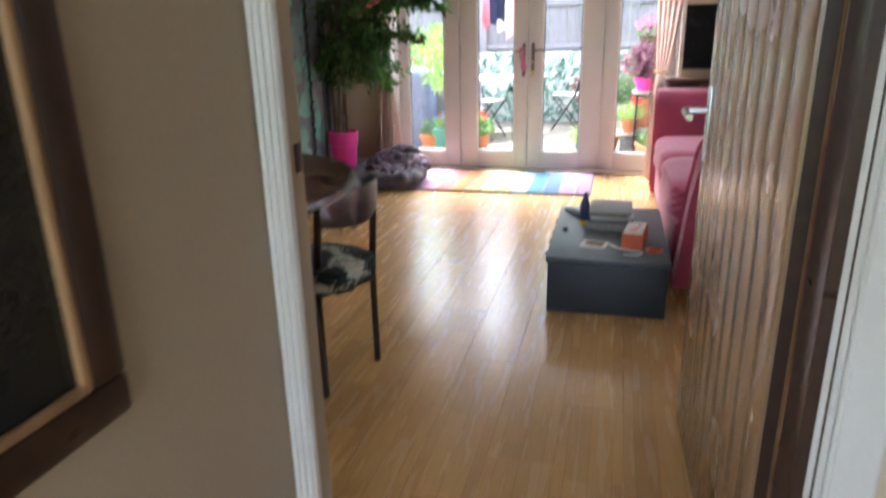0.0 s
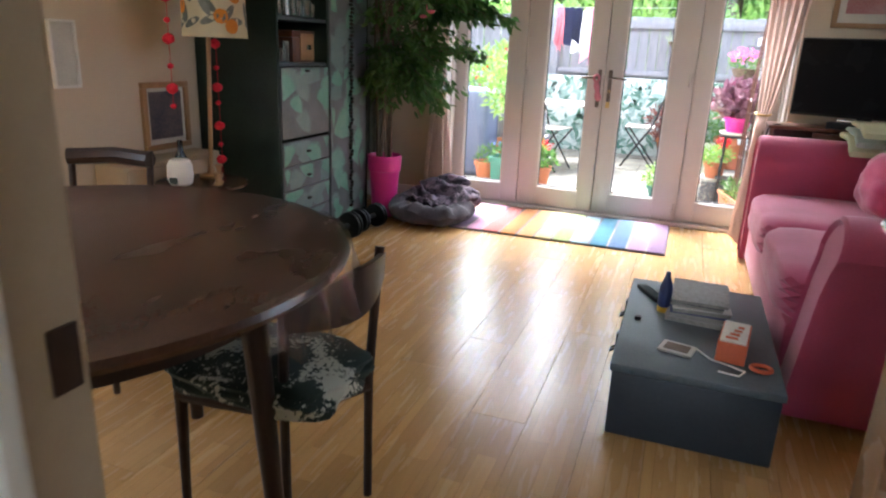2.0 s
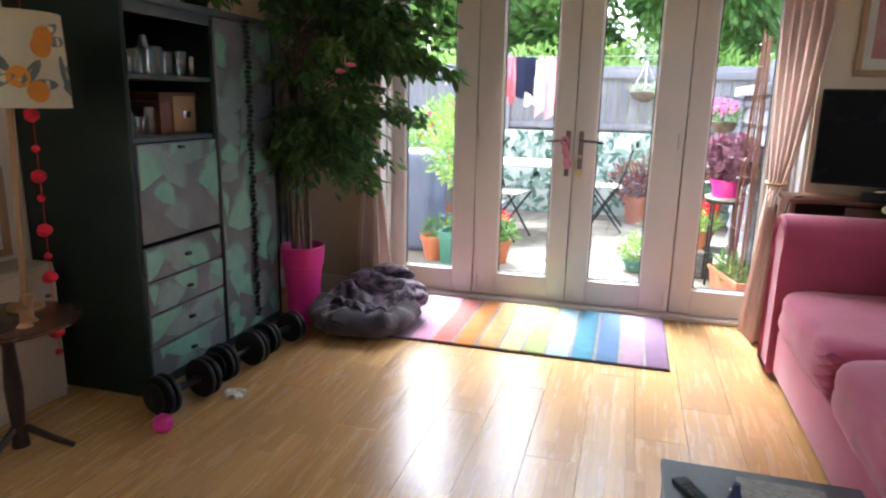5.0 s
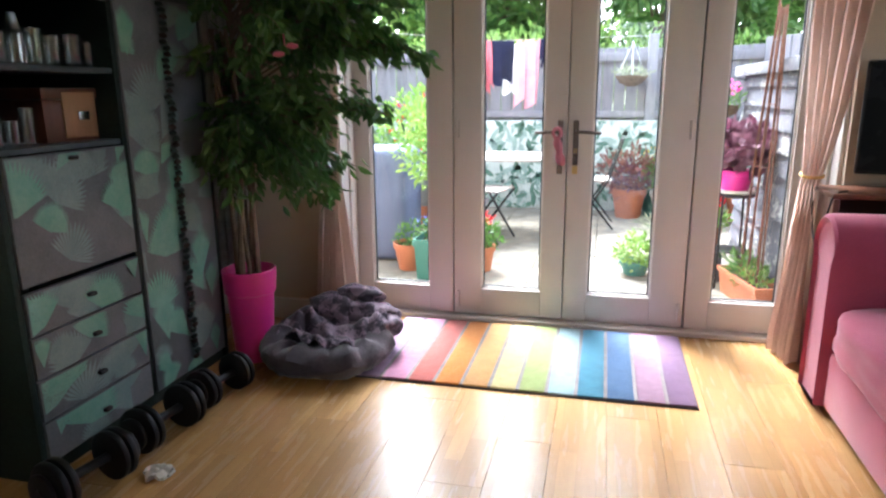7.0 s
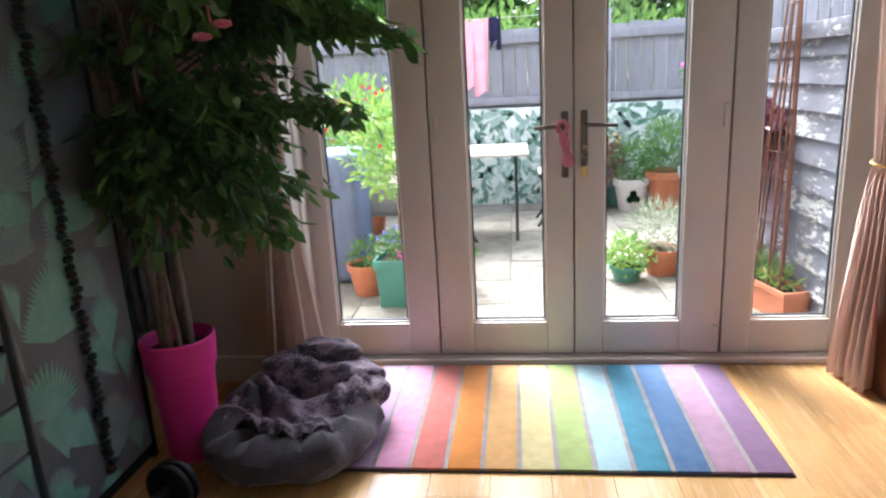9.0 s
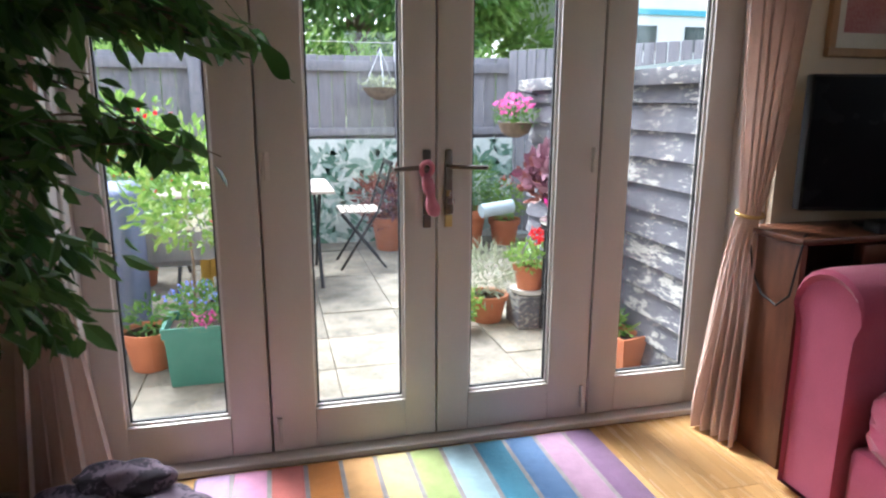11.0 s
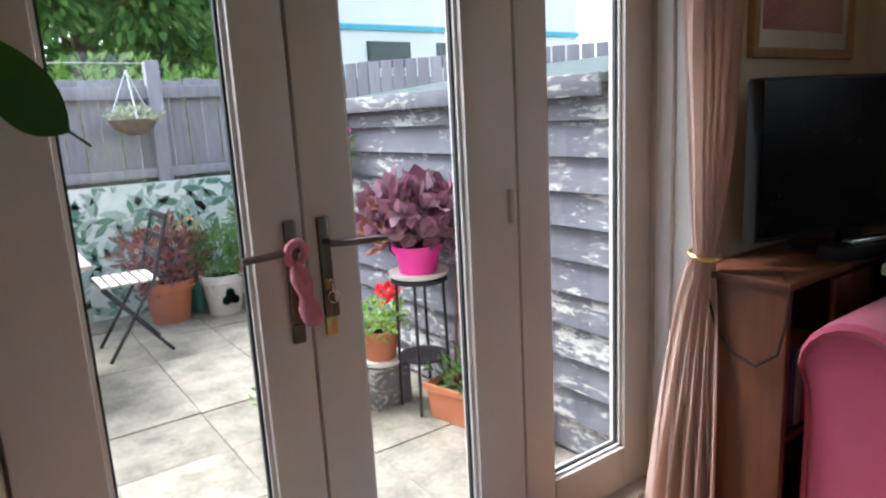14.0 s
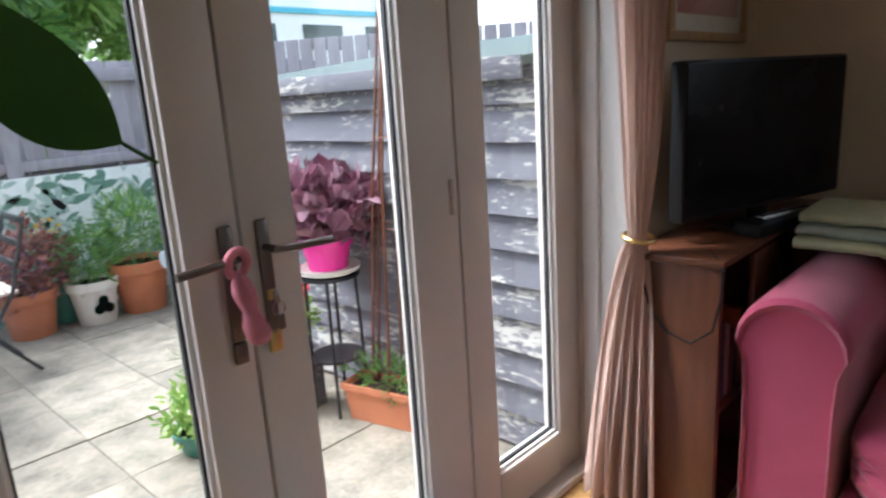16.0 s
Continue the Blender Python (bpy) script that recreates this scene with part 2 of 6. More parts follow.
M["lime"] = leafmat("fresh_green_leaf", (0.14, 0.30, 0.05), (0.30, 0.42, 0.10))
M["green"] = leafmat("garden_green_leaf", (0.06, 0.16, 0.03), (0.15, 0.28, 0.06))
M["silver"] = leafmat("grey_green_leaf", (0.22, 0.26, 0.16), (0.40, 0.42, 0.30))
M["plum"] = leafmat("plum_leaf", (0.11, 0.03, 0.055), (0.27, 0.14, 0.18), 0.25)
M["rust"] = leafmat("rust_red_leaf", (0.16, 0.04, 0.04), (0.32, 0.14, 0.10), 0.25)
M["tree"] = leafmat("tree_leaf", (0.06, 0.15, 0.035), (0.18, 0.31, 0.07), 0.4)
# lighter copy of the tree leaf, with sunlight put into its colour
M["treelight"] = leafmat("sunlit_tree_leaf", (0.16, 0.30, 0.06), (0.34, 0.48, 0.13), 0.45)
M["red"] = leafmat("red_petal", (0.75, 0.02, 0.03), (0.6, 0.01, 0.02))
M["pinkpetal"] = leafmat("pink_petal", (0.8, 0.2, 0.5), (0.7, 0.08, 0.35))
M["blue"] = leafmat("blue_petal", (0.15, 0.2, 0.7), (0.3, 0.35, 0.8))
M["yellow"] = leafmat("yellow_petal", (0.8, 0.55, 0.04), (0.7, 0.4, 0.03))
M["whitepetal"] = leafmat("white_petal", (0.8, 0.8, 0.72), (0.75, 0.7, 0.6))
M["render"] = mat("white_house_render", (0.8, 0.8, 0.8), 0.8, (0.75, 0.76, 0.77), 3, 0.1)
M["grass"] = mat("rough_grass", (0.10, 0.15, 0.05), 0.95, (0.14, 0.13, 0.07), 2, 0.6)
M["brickdull"] = mat("house_brick", (0.35, 0.2, 0.14), 0.85, (0.28, 0.15, 0.1), 10, 0.4)


# ---- shape helpers ----
def box(bm, x0, x1, y0, y1, z0, z1, bevel=0.0, seg=2, turn=None):
    m = Matrix.Translation(((x0 + x1) / 2, (y0 + y1) / 2, (z0 + z1) / 2)) @ Matrix.Diagonal((x1 - x0, y1 - y0, z1 - z0, 1))
    vs = bmesh.ops.create_cube(bm, size=1, matrix=m)["verts"]
    if bevel:
        es = list({e for v in vs for e in v.link_edges})
        r = bmesh.ops.bevel(bm, geom=es, offset=bevel, segments=seg, profile=0.5, affect="EDGES")
        vs = r["verts"]
    if turn is not None:
        bmesh.ops.transform(bm, matrix=turn, verts=vs)
    return bm


def lathe(bm, profile, at=(0, 0, 0), seg=24, close=True):
    """Turns (radius, height) pairs round the vertical axis."""
    rings = []
    for r, z in profile:
        rings.append([bm.verts.new((at[0] + r * math.cos(a), at[1] + r * math.sin(a), at[2] + z)) for a in [i * math.tau / seg for i in range(seg)]])
    for p, q in zip(rings, rings[1:]):
        for i in range(seg):
            bm.faces.new((p[i], p[(i + 1) % seg], q[(i + 1) % seg], q[i]))
    if close:
        bm.faces.new(rings[0][::-1])
        bm.faces.new(rings[-1])
    return bm


def tube(bm, pts, r, seg=8, r2=None):
    """A round bar along points, tapering from r to r2."""
    pts = [Vector(p) for p in pts]
    r2 = r if r2 is None else r2
    rings = []
    for i, p in enumerate(pts):
        d = (pts[min(i + 1, len(pts) - 1)] - pts[max(i - 1, 0)]).normalized()
        u = d.orthogonal().normalized() if not rings else (u - d * u.dot(d)).normalized()
        v = d.cross(u)
        k = r + (r2 - r) * i / max(len(pts) - 1, 1)
        rings.append([bm.verts.new(p + u * (k * math.cos(a)) + v * (k * math.sin(a))) for a in [j * math.tau / seg for j in range(seg)]])
    for p, q in zip(rings, rings[1:]):
        for i in range(seg):
            bm.faces.new((p[i], p[(i + 1) % seg], q[(i + 1) % seg], q[i]))
    bm.faces.new(rings[0][::-1])
    bm.faces.new(rings[-1])
    return bm


def blob(bm, at, radii, rough=0.1, sub=3, freq=4.0, squash=2.6):
    """A soft padded shape: a superellipsoid with an uneven skin."""
    vs = bmesh.ops.create_icosphere(bm, subdivisions=sub, radius=1)["verts"]
    for v in vs:
        c = v.co.copy()
        k = (abs(c.x) ** squash + abs(c.y) ** squash + abs(c.z) ** squash) ** (-1 / squash)
        c = c * k * (1 + rough * noise.noise(c * freq + Vector(at)))
        v.co = Vector(at) + Vector((c.x * radii[0], c.y * radii[1], c.z * radii[2]))
    return bm


def mesh(bm, name, smooth=True):
    me = bpy.data.meshes.new(name)
    bmesh.ops.recalc_face_normals(bm, faces=bm.faces)
    bm.to_mesh(me)
    bm.free()
    if smooth:
        me.polygons.foreach_set("use_smooth", [True] * len(me.polygons))
        me.set_sharp_from_angle(angle=radians(35))
    return me


def part(name, bm, material, parent=None, label="", smooth=True):
    me = bm if isinstance(bm, bpy.types.Mesh) else mesh(bm, name, smooth)
    if not me.materials:
        me.materials.append(M[material])
    ob = new(name, me)
    if parent is not None:
        ob.parent = parent
        p = parent
        base = Matrix.Identity(4)
        while p is not None:
            base = p.matrix_basis.copy() @ base if p.type == "EMPTY" else base
            p = p.parent
        ob.matrix_parent_inverse = base.inverted() if parent.type == "EMPTY" else Matrix.Identity(4)
    if label:
        ob["label"] = label
    return ob


def thing(name, at, label, category, group="", kind=""):
    ob = new(name)
    ob.empty_display_size = 0.05
    ob.matrix_basis = Matrix.Translation(at)
    return tagged(ob, label, category, group, kind)


def B():
    return bmesh.new()


def bx(*a, **k):
    return box(B(), *a, **k)


def structure(name, bm, material, label, category="structure", smooth=False):
    return tagged(part(name, bm, material, smooth=smooth), label, category, kind="structure")


def leaves(points, ways, length, width, seed=1, droop=0.3):
    """One mesh of folded leaves: base points and the ways in which they hang."""
    rnd = np.random.default_rng(seed)
    P, D = np.asarray(points, float), np.asarray(ways, float)
    n = len(P)
    D = D / np.linalg.norm(D, axis=1, keepdims=True)
    R = rnd.normal(size=(n, 3))
    S = np.cross(D, R)
    S /= np.linalg.norm(S, axis=1, keepdims=True)
    N = np.cross(S, D)
    L = length * rnd.uniform(0.6, 1.15, (n, 1))
    W = width * rnd.uniform(0.7, 1.15, (n, 1)) / 2
    rows = [P, P + D * L * 0.3 + S * W * 0.85 + N * W * 0.3, P + D * L * 0.3 - S * W * 0.85 + N * W * 0.3,
            P + D * L * 0.62 + S * W * 0.8 + N * W * 0.2, P + D * L * 0.62 - S * W * 0.8 + N * W * 0.2, P + D * L - N * W * droop, P + D * L * 0.45 - N * W * 0.1]
    V = np.stack(rows, 1).reshape(-1, 3)
    F = []
    for i in range(n):
        k = 7 * i
        F += [(k, k + 1, k + 6), (k, k + 6, k + 2), (k + 1, k + 3, k + 6), (k + 2, k + 6, k + 4), (k + 3, k + 5, k + 6), (k + 4, k + 6, k + 5)]
    me = bpy.data.meshes.new("leaves")
    me.from_pydata(V.tolist(), [], F)
    me.update()
    return me


def bush(at, radii, n, length, width, seed, up=0.5):
    """Leaf mesh that fills an uneven cushion round a point."""
    rnd = np.random.default_rng(seed)
    v = rnd.normal(size=(n, 3))
    v /= np.linalg.norm(v, axis=1, keepdims=True)
    r = rnd.uniform(0.25, 1.0, (n, 1)) ** 0.5
    lump = np.array([[1 + 0.35 * noise.noise(Vector(x) * 2.2 + Vector((seed, 0, 0)))] for x in v])
    P = np.array(at) + v * r * lump * np.array(radii)
    return leaves(P, v + rnd.normal(size=(n, 3)) * 0.7 + np.array([0, 0, up]), length, width, seed)

# ---- the room ----
XL, XR, Y0, Y1, H = -2.12, 2.12, 3.06, 7.60, 2.42
YF = 7.845
fl = structure("floor", bx(XL - 0.1, XR + 0.1, 0.2, 7.95, -0.12, -0.012), "subfloor", "pale oak laminate floor with a satin sheen", "floor")
structure("ceiling", bx(XL - 0.1, XR + 0.1, 0.2, 8.0, H, H + 0.12), "ceil", "plain white painted ceiling", "ceiling")


def wall_with_hole(bm, x0, x1, y0, y1, a0, a1, b0, b1, along):
    """A wall with one opening: a along the wall, b in height."""
    if along == "x":
        parts = [(x0, a0, 0, H), (a1, x1, 0, H), (a0, a1, b1, H), (a0, a1, 0, b0)]
        for p in parts:
            if p[1] - p[0] > 0.001 and p[3] - p[2] > 0.001:
                box(bm, p[0], p[1], y0, y1, p[2], p[3])
    else:
        parts = [(y0, a0, 0, H), (a1, y1, 0, H), (a0, a1, b1, H), (a0, a1, 0, b0)]
        for p in parts:
            if p[1] - p[0] > 0.001 and p[3] - p[2] > 0.001:
                box(bm, x0, x1, p[0], p[1], p[2], p[3])
    return bm


structure("wall_garden", wall_with_hole(B(), XL - 0.12, XR + 0.12, Y1, 7.95, -1.22, 1.18, 0, 2.07, "x"), "wall", "cream painted wall round the french doors", "wall")
# opening added out of view, to light the cabinet front and left wall
structure("wall_right", wall_with_hole(B(), XR, XR + 0.12, Y0 - 0.1, 7.95, 5.2, 6.25, 1.25, 2.15, "y"), "wall", "plain cream wall with an added unseen light opening over the sofa", "wall")
# this unseen opening is also added, for fill on the dining table
structure("wall_left", wall_with_hole(B(), XL - 0.12, XL, Y0 - 0.1, 7.95, 3.3, 4.3, 0.85, 2.1, "y"), "wall", "warm cream painted wall hung with pictures", "wall")
structure("wall_hall_end", wall_with_hole(B(), XL - 0.12, XR + 0.12, Y0 - 0.05, Y0, 0.155, 1.03, 0, 2.06, "x"), "wall", "cream wall with the doorway to the hall", "wall")
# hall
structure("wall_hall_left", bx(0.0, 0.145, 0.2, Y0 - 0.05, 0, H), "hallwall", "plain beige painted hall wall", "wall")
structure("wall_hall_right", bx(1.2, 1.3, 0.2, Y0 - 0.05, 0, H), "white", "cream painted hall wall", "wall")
# end wall behind the camera; its opening is added to let sky light in
structure("wall_hall_back", wall_with_hole(B(), 0.0, 1.3, 0.2, 0.3, 0.12, 1.2, 0.1, 2.25, "x"), "hallwall", "beige wall with an added unseen opening that lights the hall", "wall")


# ---- french doors ----
def pane_frame(name, x0, x1, g0, g1, label, cat, kind="structure"):
    """One leaf of the glazed set: stiles, rails, seals and a pane."""
    t = thing(name, ((x0 + x1) / 2, YF, 0.03), label, cat, kind=kind)
    zb, zt, ya, yb = 0.18, 1.915, YF - 0.045, YF + 0.02
    part("stile", bx(x0, g0, ya, yb, 0.03, 2.0, 0.005), "upvc", t)
    part("stile", bx(g1, x1, ya, yb, 0.03, 2.0, 0.005), "upvc", t)
    part("bottom_rail", bx(g0, g1, ya, yb, 0.03, zb, 0.004), "upvc", t)
    part("top_rail", bx(g0, g1, ya, yb, zt, 2.0, 0.004), "upvc", t)
    bm = B()
    for a in ((g0, g0 + 0.009, zb, zt), (g1 - 0.009, g1, zb, zt), (g0, g1, zb, zb + 0.009), (g0, g1, zt - 0.009, zt)):
        box(bm, a[0], a[1], YF - 0.03, YF - 0.012, a[2], a[3])
    part("glazing_bead", bm, "white", t)
    bm = B()
    for a in ((g0 + 0.009, g0 + 0.015, zb, zt), (g1 - 0.015, g1 - 0.009, zb, zt), (g0, g1, zb + 0.009, zb + 0.015), (g0, g1, zt - 0.015, zt - 0.009)):
        box(bm, a[0], a[1], YF - 0.02, YF - 0.008, a[2], a[3])
    part("seal", bm, "seal", t)
    g = part("pane", bx(g0 + 0.004, g1 - 0.004, YF - 0.004, YF + 0.002, zb + 0.004, zt - 0.004), "glass", t, smooth=False)
    g.visible_shadow = False
    return t


pane_frame("window_1", -1.185, -0.635, -1.10, -0.768, "tall white fixed glazed side panel", "window")
d1 = pane_frame("door_1", -0.628, -0.039, -0.478, -0.153, "white glazed french door leaf with a lever handle, closed", "door")
d2 = pane_frame("door_2", -0.033, 0.578, 0.087, 0.412, "white glazed french door leaf with keys in its lock, closed", "door")
pane_frame("window_2", 0.585, 1.145, 0.70, 1.02, "tall white fixed glazed side panel", "window")
bm = B()
box(bm, -1.22, -1.185, YF - 0.06, 7.94, 0, 2.07, 0.004)
box(bm, 1.145, 1.18, YF - 0.06, 7.94, 0, 2.07, 0.004)
box(bm, -1.185, 1.145, YF - 0.06, 7.94, 2.0, 2.07, 0.004)
box(bm, -1.185, 1.145, YF - 0.10, 7.94, 0, 0.028, 0.006)
for xs in (-0.6315, -0.036, 0.5815):
    box(bm, xs - 0.012, xs + 0.012, YF + 0.004, YF + 0.03, 0.028, 2.0)
structure("door_frame_garden", bm, "upvc", "white outer frame and threshold of the french doors", "door frame")
for s, xa in ((-1, -1.22), (1, 1.18)):
    bm = B()
    box(bm, min(xa, xa - s * 0.02), max(xa, xa - s * 0.02), Y1 + 0.03, YF - 0.06, 0, 2.07, 0.006)
    box(bm, min(xa, xa - s * 0.035), max(xa, xa - s * 0.035), YF - 0.12, YF - 0.06, 0, 2.07, 0.006)
    structure("reveal_trim", bm, "white", "white moulded trim in the door reveal", "trim")


def lever(parent, x, s, sock=False):
    """Lever handle on a long plate; s: the way it points."""
    y = YF - 0.045
    part("handle_plate", bx(x - 0.014, x + 0.014, y - 0.012, y, 0.865, 1.09, 0.005), "bronze", parent, "worn dark metal handle plate")
    part("plate_foot", bx(x - 0.014, x + 0.014, y - 0.012, y, 0.82, 0.864, 0.004), "brass" if s > 0 else "bronze", parent, "rubbed brass end of the plate" if s > 0 else "")
    tube_pts = [(x, y - 0.005, 1.035), (x, y - 0.05, 1.035), (x + s * 0.02, y - 0.06, 1.035), (x + s * 0.125, y - 0.06, 1.03)]
    part("handle", tube(B(), tube_pts, 0.008, 10), "bronze", parent, "dark metal lever handle")


lever(d1, -0.072, -1)
lever(d2, 0.005, 1)
part("lock_barrel", lathe(B(), [(0.009, 0), (0.009, 0.02)], (0.005, 7.79, 0.93), 12), "brass", d2)
key = thing("key_bunch", (0.006, 7.775, 0.9), "small key and tag hanging from the door lock", "keys")
part("key", bx(0.003, 0.009, 7.765, 7.79, 0.925, 0.948, 0.002), "chrome", key)
part("ring", tube(B(), [(0.006 + 0.014 * math.cos(a), 7.768, 0.915 + 0.014 * math.sin(a)) for a in [i * math.tau / 16 for i in range(17)]], 0.0015, 6), "chrome", key)
part("tag", bx(0.0, 0.014, 7.763, 7.766, 0.872, 0.902, 0.002), "bronze", key, "small dull metal tag")
M["sock"] = mat("dusty_pink_felt", (0.55, 0.20, 0.24), 0.95, (0.48, 0.15, 0.2), 20, 0.5)
dh = thing("door_hanger", (-0.085, 7.735, 1.0), "dusty pink knitted hanger looped over the door handle", "door hanger")
part("loop", tube(B(), [(-0.085 + 0.019 * math.sin(q), 7.738 - 0.006 * math.cos(q), 1.030 + 0.024 * math.cos(q)) for q in [i * math.tau / 18 for i in range(19)]], 0.009, 10), "sock", dh)
bm = lathe(B(), [(0.006, 0), (0.018, 0.006), (0.025, 0.022), (0.024, 0.042), (0.017, 0.062), (0.015, 0.072), (0.021, 0.092), (0.023, 0.108), (0.017, 0.13), (0.008, 0.142)], (0, 0, 0), 20)
for v in bm.verts:
    v.co += Vector((-0.058 - 0.20 * v.co.z, 7.737 - 0.15 * v.co.y, 0.868)) + v.co.normalized() * 0.004 * noise.noise(v.co * 60)
part("body", bm, "sock", dh)
for x in (-0.605, 0.555):
    for z in (0.07, 1.0, 1.9):
        part("hinge", lathe(B(), [(0.009, 0), (0.009, 0.09)], (x, YF - 0.05, z), 10), "upvc", d1 if x < 0 else d2)

# ---- hall door ----
bm = B()
box(bm, 0.155, 0.182, Y0 - 0.05, Y0 + 0.01, 0, 2.03, 0.003)
box(bm, 0.182, 0.995, Y0 - 0.08, Y0 + 0.01, 1.995, 2.03, 0.003)
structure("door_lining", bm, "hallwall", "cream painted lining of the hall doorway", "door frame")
structure("door_jamb_hinge_side", bx(0.995, 1.03, Y0 - 0.08, Y0 + 0.01, 0, 2.03, 0.003), "darkwood", "dark brown hinge jamb of the hall doorway", "door frame")
for x0, x1 in ((0.147, 0.192), (1.008, 1.113)):
    bm = B()
    box(bm, x0, x1, Y0 - 0.075, Y0 - 0.05, 0, 2.1, 0.006)
    for k in (0.01, 0.023, 0.036):
        tube(bm, [(x0 + k, Y0 - 0.077, 0), (x0 + k, Y0 - 0.077, 2.1)], 0.006, 8)
    structure("architrave", bm, "white", "white moulded architrave of the hall doorway", "trim")
hd = thing("door_3", (1.0, 3.1, 0.01), "tan gloss tongue-and-groove hall door standing open", "door", kind="structure")
HDT = Matrix.Translation((1.0, 3.085, 0)) @ Matrix.Rotation(radians(1.5), 4, "Z")
for i in range(9):
    a = 0.0 + i * 0.098
    part("board", bx(-0.035, 0.0, a + 0.0015, a + 0.0965, 0.01, 1.99, 0.002, turn=HDT), "doorpaint", hd)
part("door_core", bx(-0.028, -0.007, 0.0, 0.88, 0.012, 1.988, turn=HDT), "darkwood", hd)
part("handle_plate", bx(-0.042, -0.034, 0.80, 0.845, 0.83, 1.03, 0.003, turn=HDT), "chrome", hd)
bm = tube(B(), [(-0.04, 0.822, 0.965), (-0.09, 0.822, 0.965), (-0.1, 0.81, 0.965), (-0.1, 0.70, 0.96)], 0.009, 10)
bmesh.ops.transform(bm, matrix=HDT, verts=bm.verts)
part("handle", bm, "chrome", hd)

# dark framed mirror on the hall wall
mi = thing("wall_mirror", (0.145, 2.2, 0.7), "dark wooden framed glazed panel hung on the hall wall", "mirror")
for a in ((1.5, 2.605, 0.755, 0.805), (1.5, 2.605, 1.65, 1.7), (1.5, 1.55, 0.805, 1.65), (2.555, 2.605, 0.805, 1.65)):
    part("frame", bx(0.145, 0.17, *a, 0.008), "darkwood", mi)
M["darkglass"] = mat("dark_glass", (0.012, 0.014, 0.013), 0.12, (0.02, 0.022, 0.02), 3, 0.02)
part("mirror_glass", bx(0.147, 0.156, 1.55, 2.555, 0.805, 1.65), "darkglass", mi)
for a in ((1.55, 2.543, 0.805, 0.817), (1.55, 2.543, 1.638, 1.65), (2.543, 2.555, 0.805, 1.65)):
    part("inner_bead", bx(0.156, 0.167, *a, 0.003), "oakframe", mi, "paler wooden bead round the glass")

# ---- sofa ----
sofa = thing("sofa", (1.55, 6.15, 0), "deep pink velvet two-seat sofa with rolled arms", "sofa")
SX0, SX1, SY0, SY1 = 1.0, 2.08, 5.07, 7.24


def arm(y0, y1):
    """A rolled arm: profile across its width, swept along its depth."""
    bm = B()
    c, w = (y0 + y1) / 2, (y1 - y0) / 2
    prof = [(-0.86, 0.03), (-0.86, 0.5), (-0.9, 0.6)]
    prof += [(-math.cos(a) * 1.05, 0.65 + 0.125 * math.sin(a)) for a in [i * math.pi / 10 for i in range(11)]]
    prof += [(0.9, 0.6), (0.86, 0.5), (0.86, 0.03)]
    rings = []
    for x, k in ((SX0 + 0.0, 0.90), (SX0 - 0.015, 0.95), (SX0 - 0.005, 0.99), (SX0 + 0.03, 1.0), (1.4, 1.0), (SX1, 1.0)):
        rings.append([bm.verts.new((x, c + p * w * k, 0.4 + (z - 0.4) * (k if z > 0.4 else 1))) for p, z in prof])
    for p, q in zip(rings, rings[1:]):
        for i in range(len(prof)):
            j = (i + 1) % len(prof)
            bm.faces.new((p[i], p[j], q[j], q[i]))
    bm.faces.new(rings[0])
    bm.faces.new(rings[-1][::-1])
    return bm


near = arm(SY0 - 0.04, SY0 + 0.25)
for v in near.verts:
    v.co.z *= 0.93
    if v.co.x < 1.2:
        v.co.x += 0.02 + 0.09 * min(max((v.co.z - 0.2) / 0.5, 0), 1)
part("arm", near, "velvet", sofa)
part("arm", arm(SY1 - 0.25, SY1), "velvet", sofa)
part("base", bx(SX0 + 0.01, SX1 - 0.02, SY0 + 0.24, SY1 - 0.24, 0.03, 0.27, 0.03), "velvet", sofa)
part("back", bx(1.80, SX1 + 0.01, SY0 + 0.2, SY1 - 0.2, 0.03, 0.80, 0.07, 4), "velvet", sofa)
for a in ((SY0 + 0.25, 6.15), (6.155, SY1 - 0.25)):
    part("seat_cushion", blob(B(), (1.42, sum(a) / 2, 0.36), (0.44, (a[1] - a[0]) / 2 + 0.004, 0.11), 0.02, 4, 3, 7), "velvet", sofa)
    part("back_cushion", blob(B(), (1.75, sum(a) / 2, 0.62), (0.13, (a[1] - a[0]) / 2, 0.22), 0.05, 4, 3, 4), "velvet", sofa)
for x in (1.08, 2.0):
    for y in (SY0 + 0.1, SY1 - 0.1):
        part("foot", lathe(B(), [(0.02, 0), (0.025, 0.035)], (x, y, 0), 12), "darkwood", sofa)

# ---- trunk used as a coffee table ----
tk = thing("storage_trunk", (0.7, 5.2, 0), "low worn grey-green painted wooden trunk used as coffee table", "trunk")
# body takes the darkened colour, which stands in for shade below the lid
part("body", bx(0.455, 0.955, 4.73, 5.62, 0.0, 0.225, 0.006), "trunkshade", tk)
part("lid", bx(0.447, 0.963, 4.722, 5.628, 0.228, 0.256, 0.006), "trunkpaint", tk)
for y in (5.0, 5.35):
    bm = bx(0.44, 0.447, y - 0.02, y + 0.02, 0.15, 0.25, 0.002)
    tube(bm, [(0.44, y - 0.015, 0.19), (0.425, y - 0.015, 0.18), (0.425, y + 0.015, 0.18), (0.44, y + 0.015, 0.19)], 0.004, 6)
    part("hasp", bm, "blackmetal", tk)

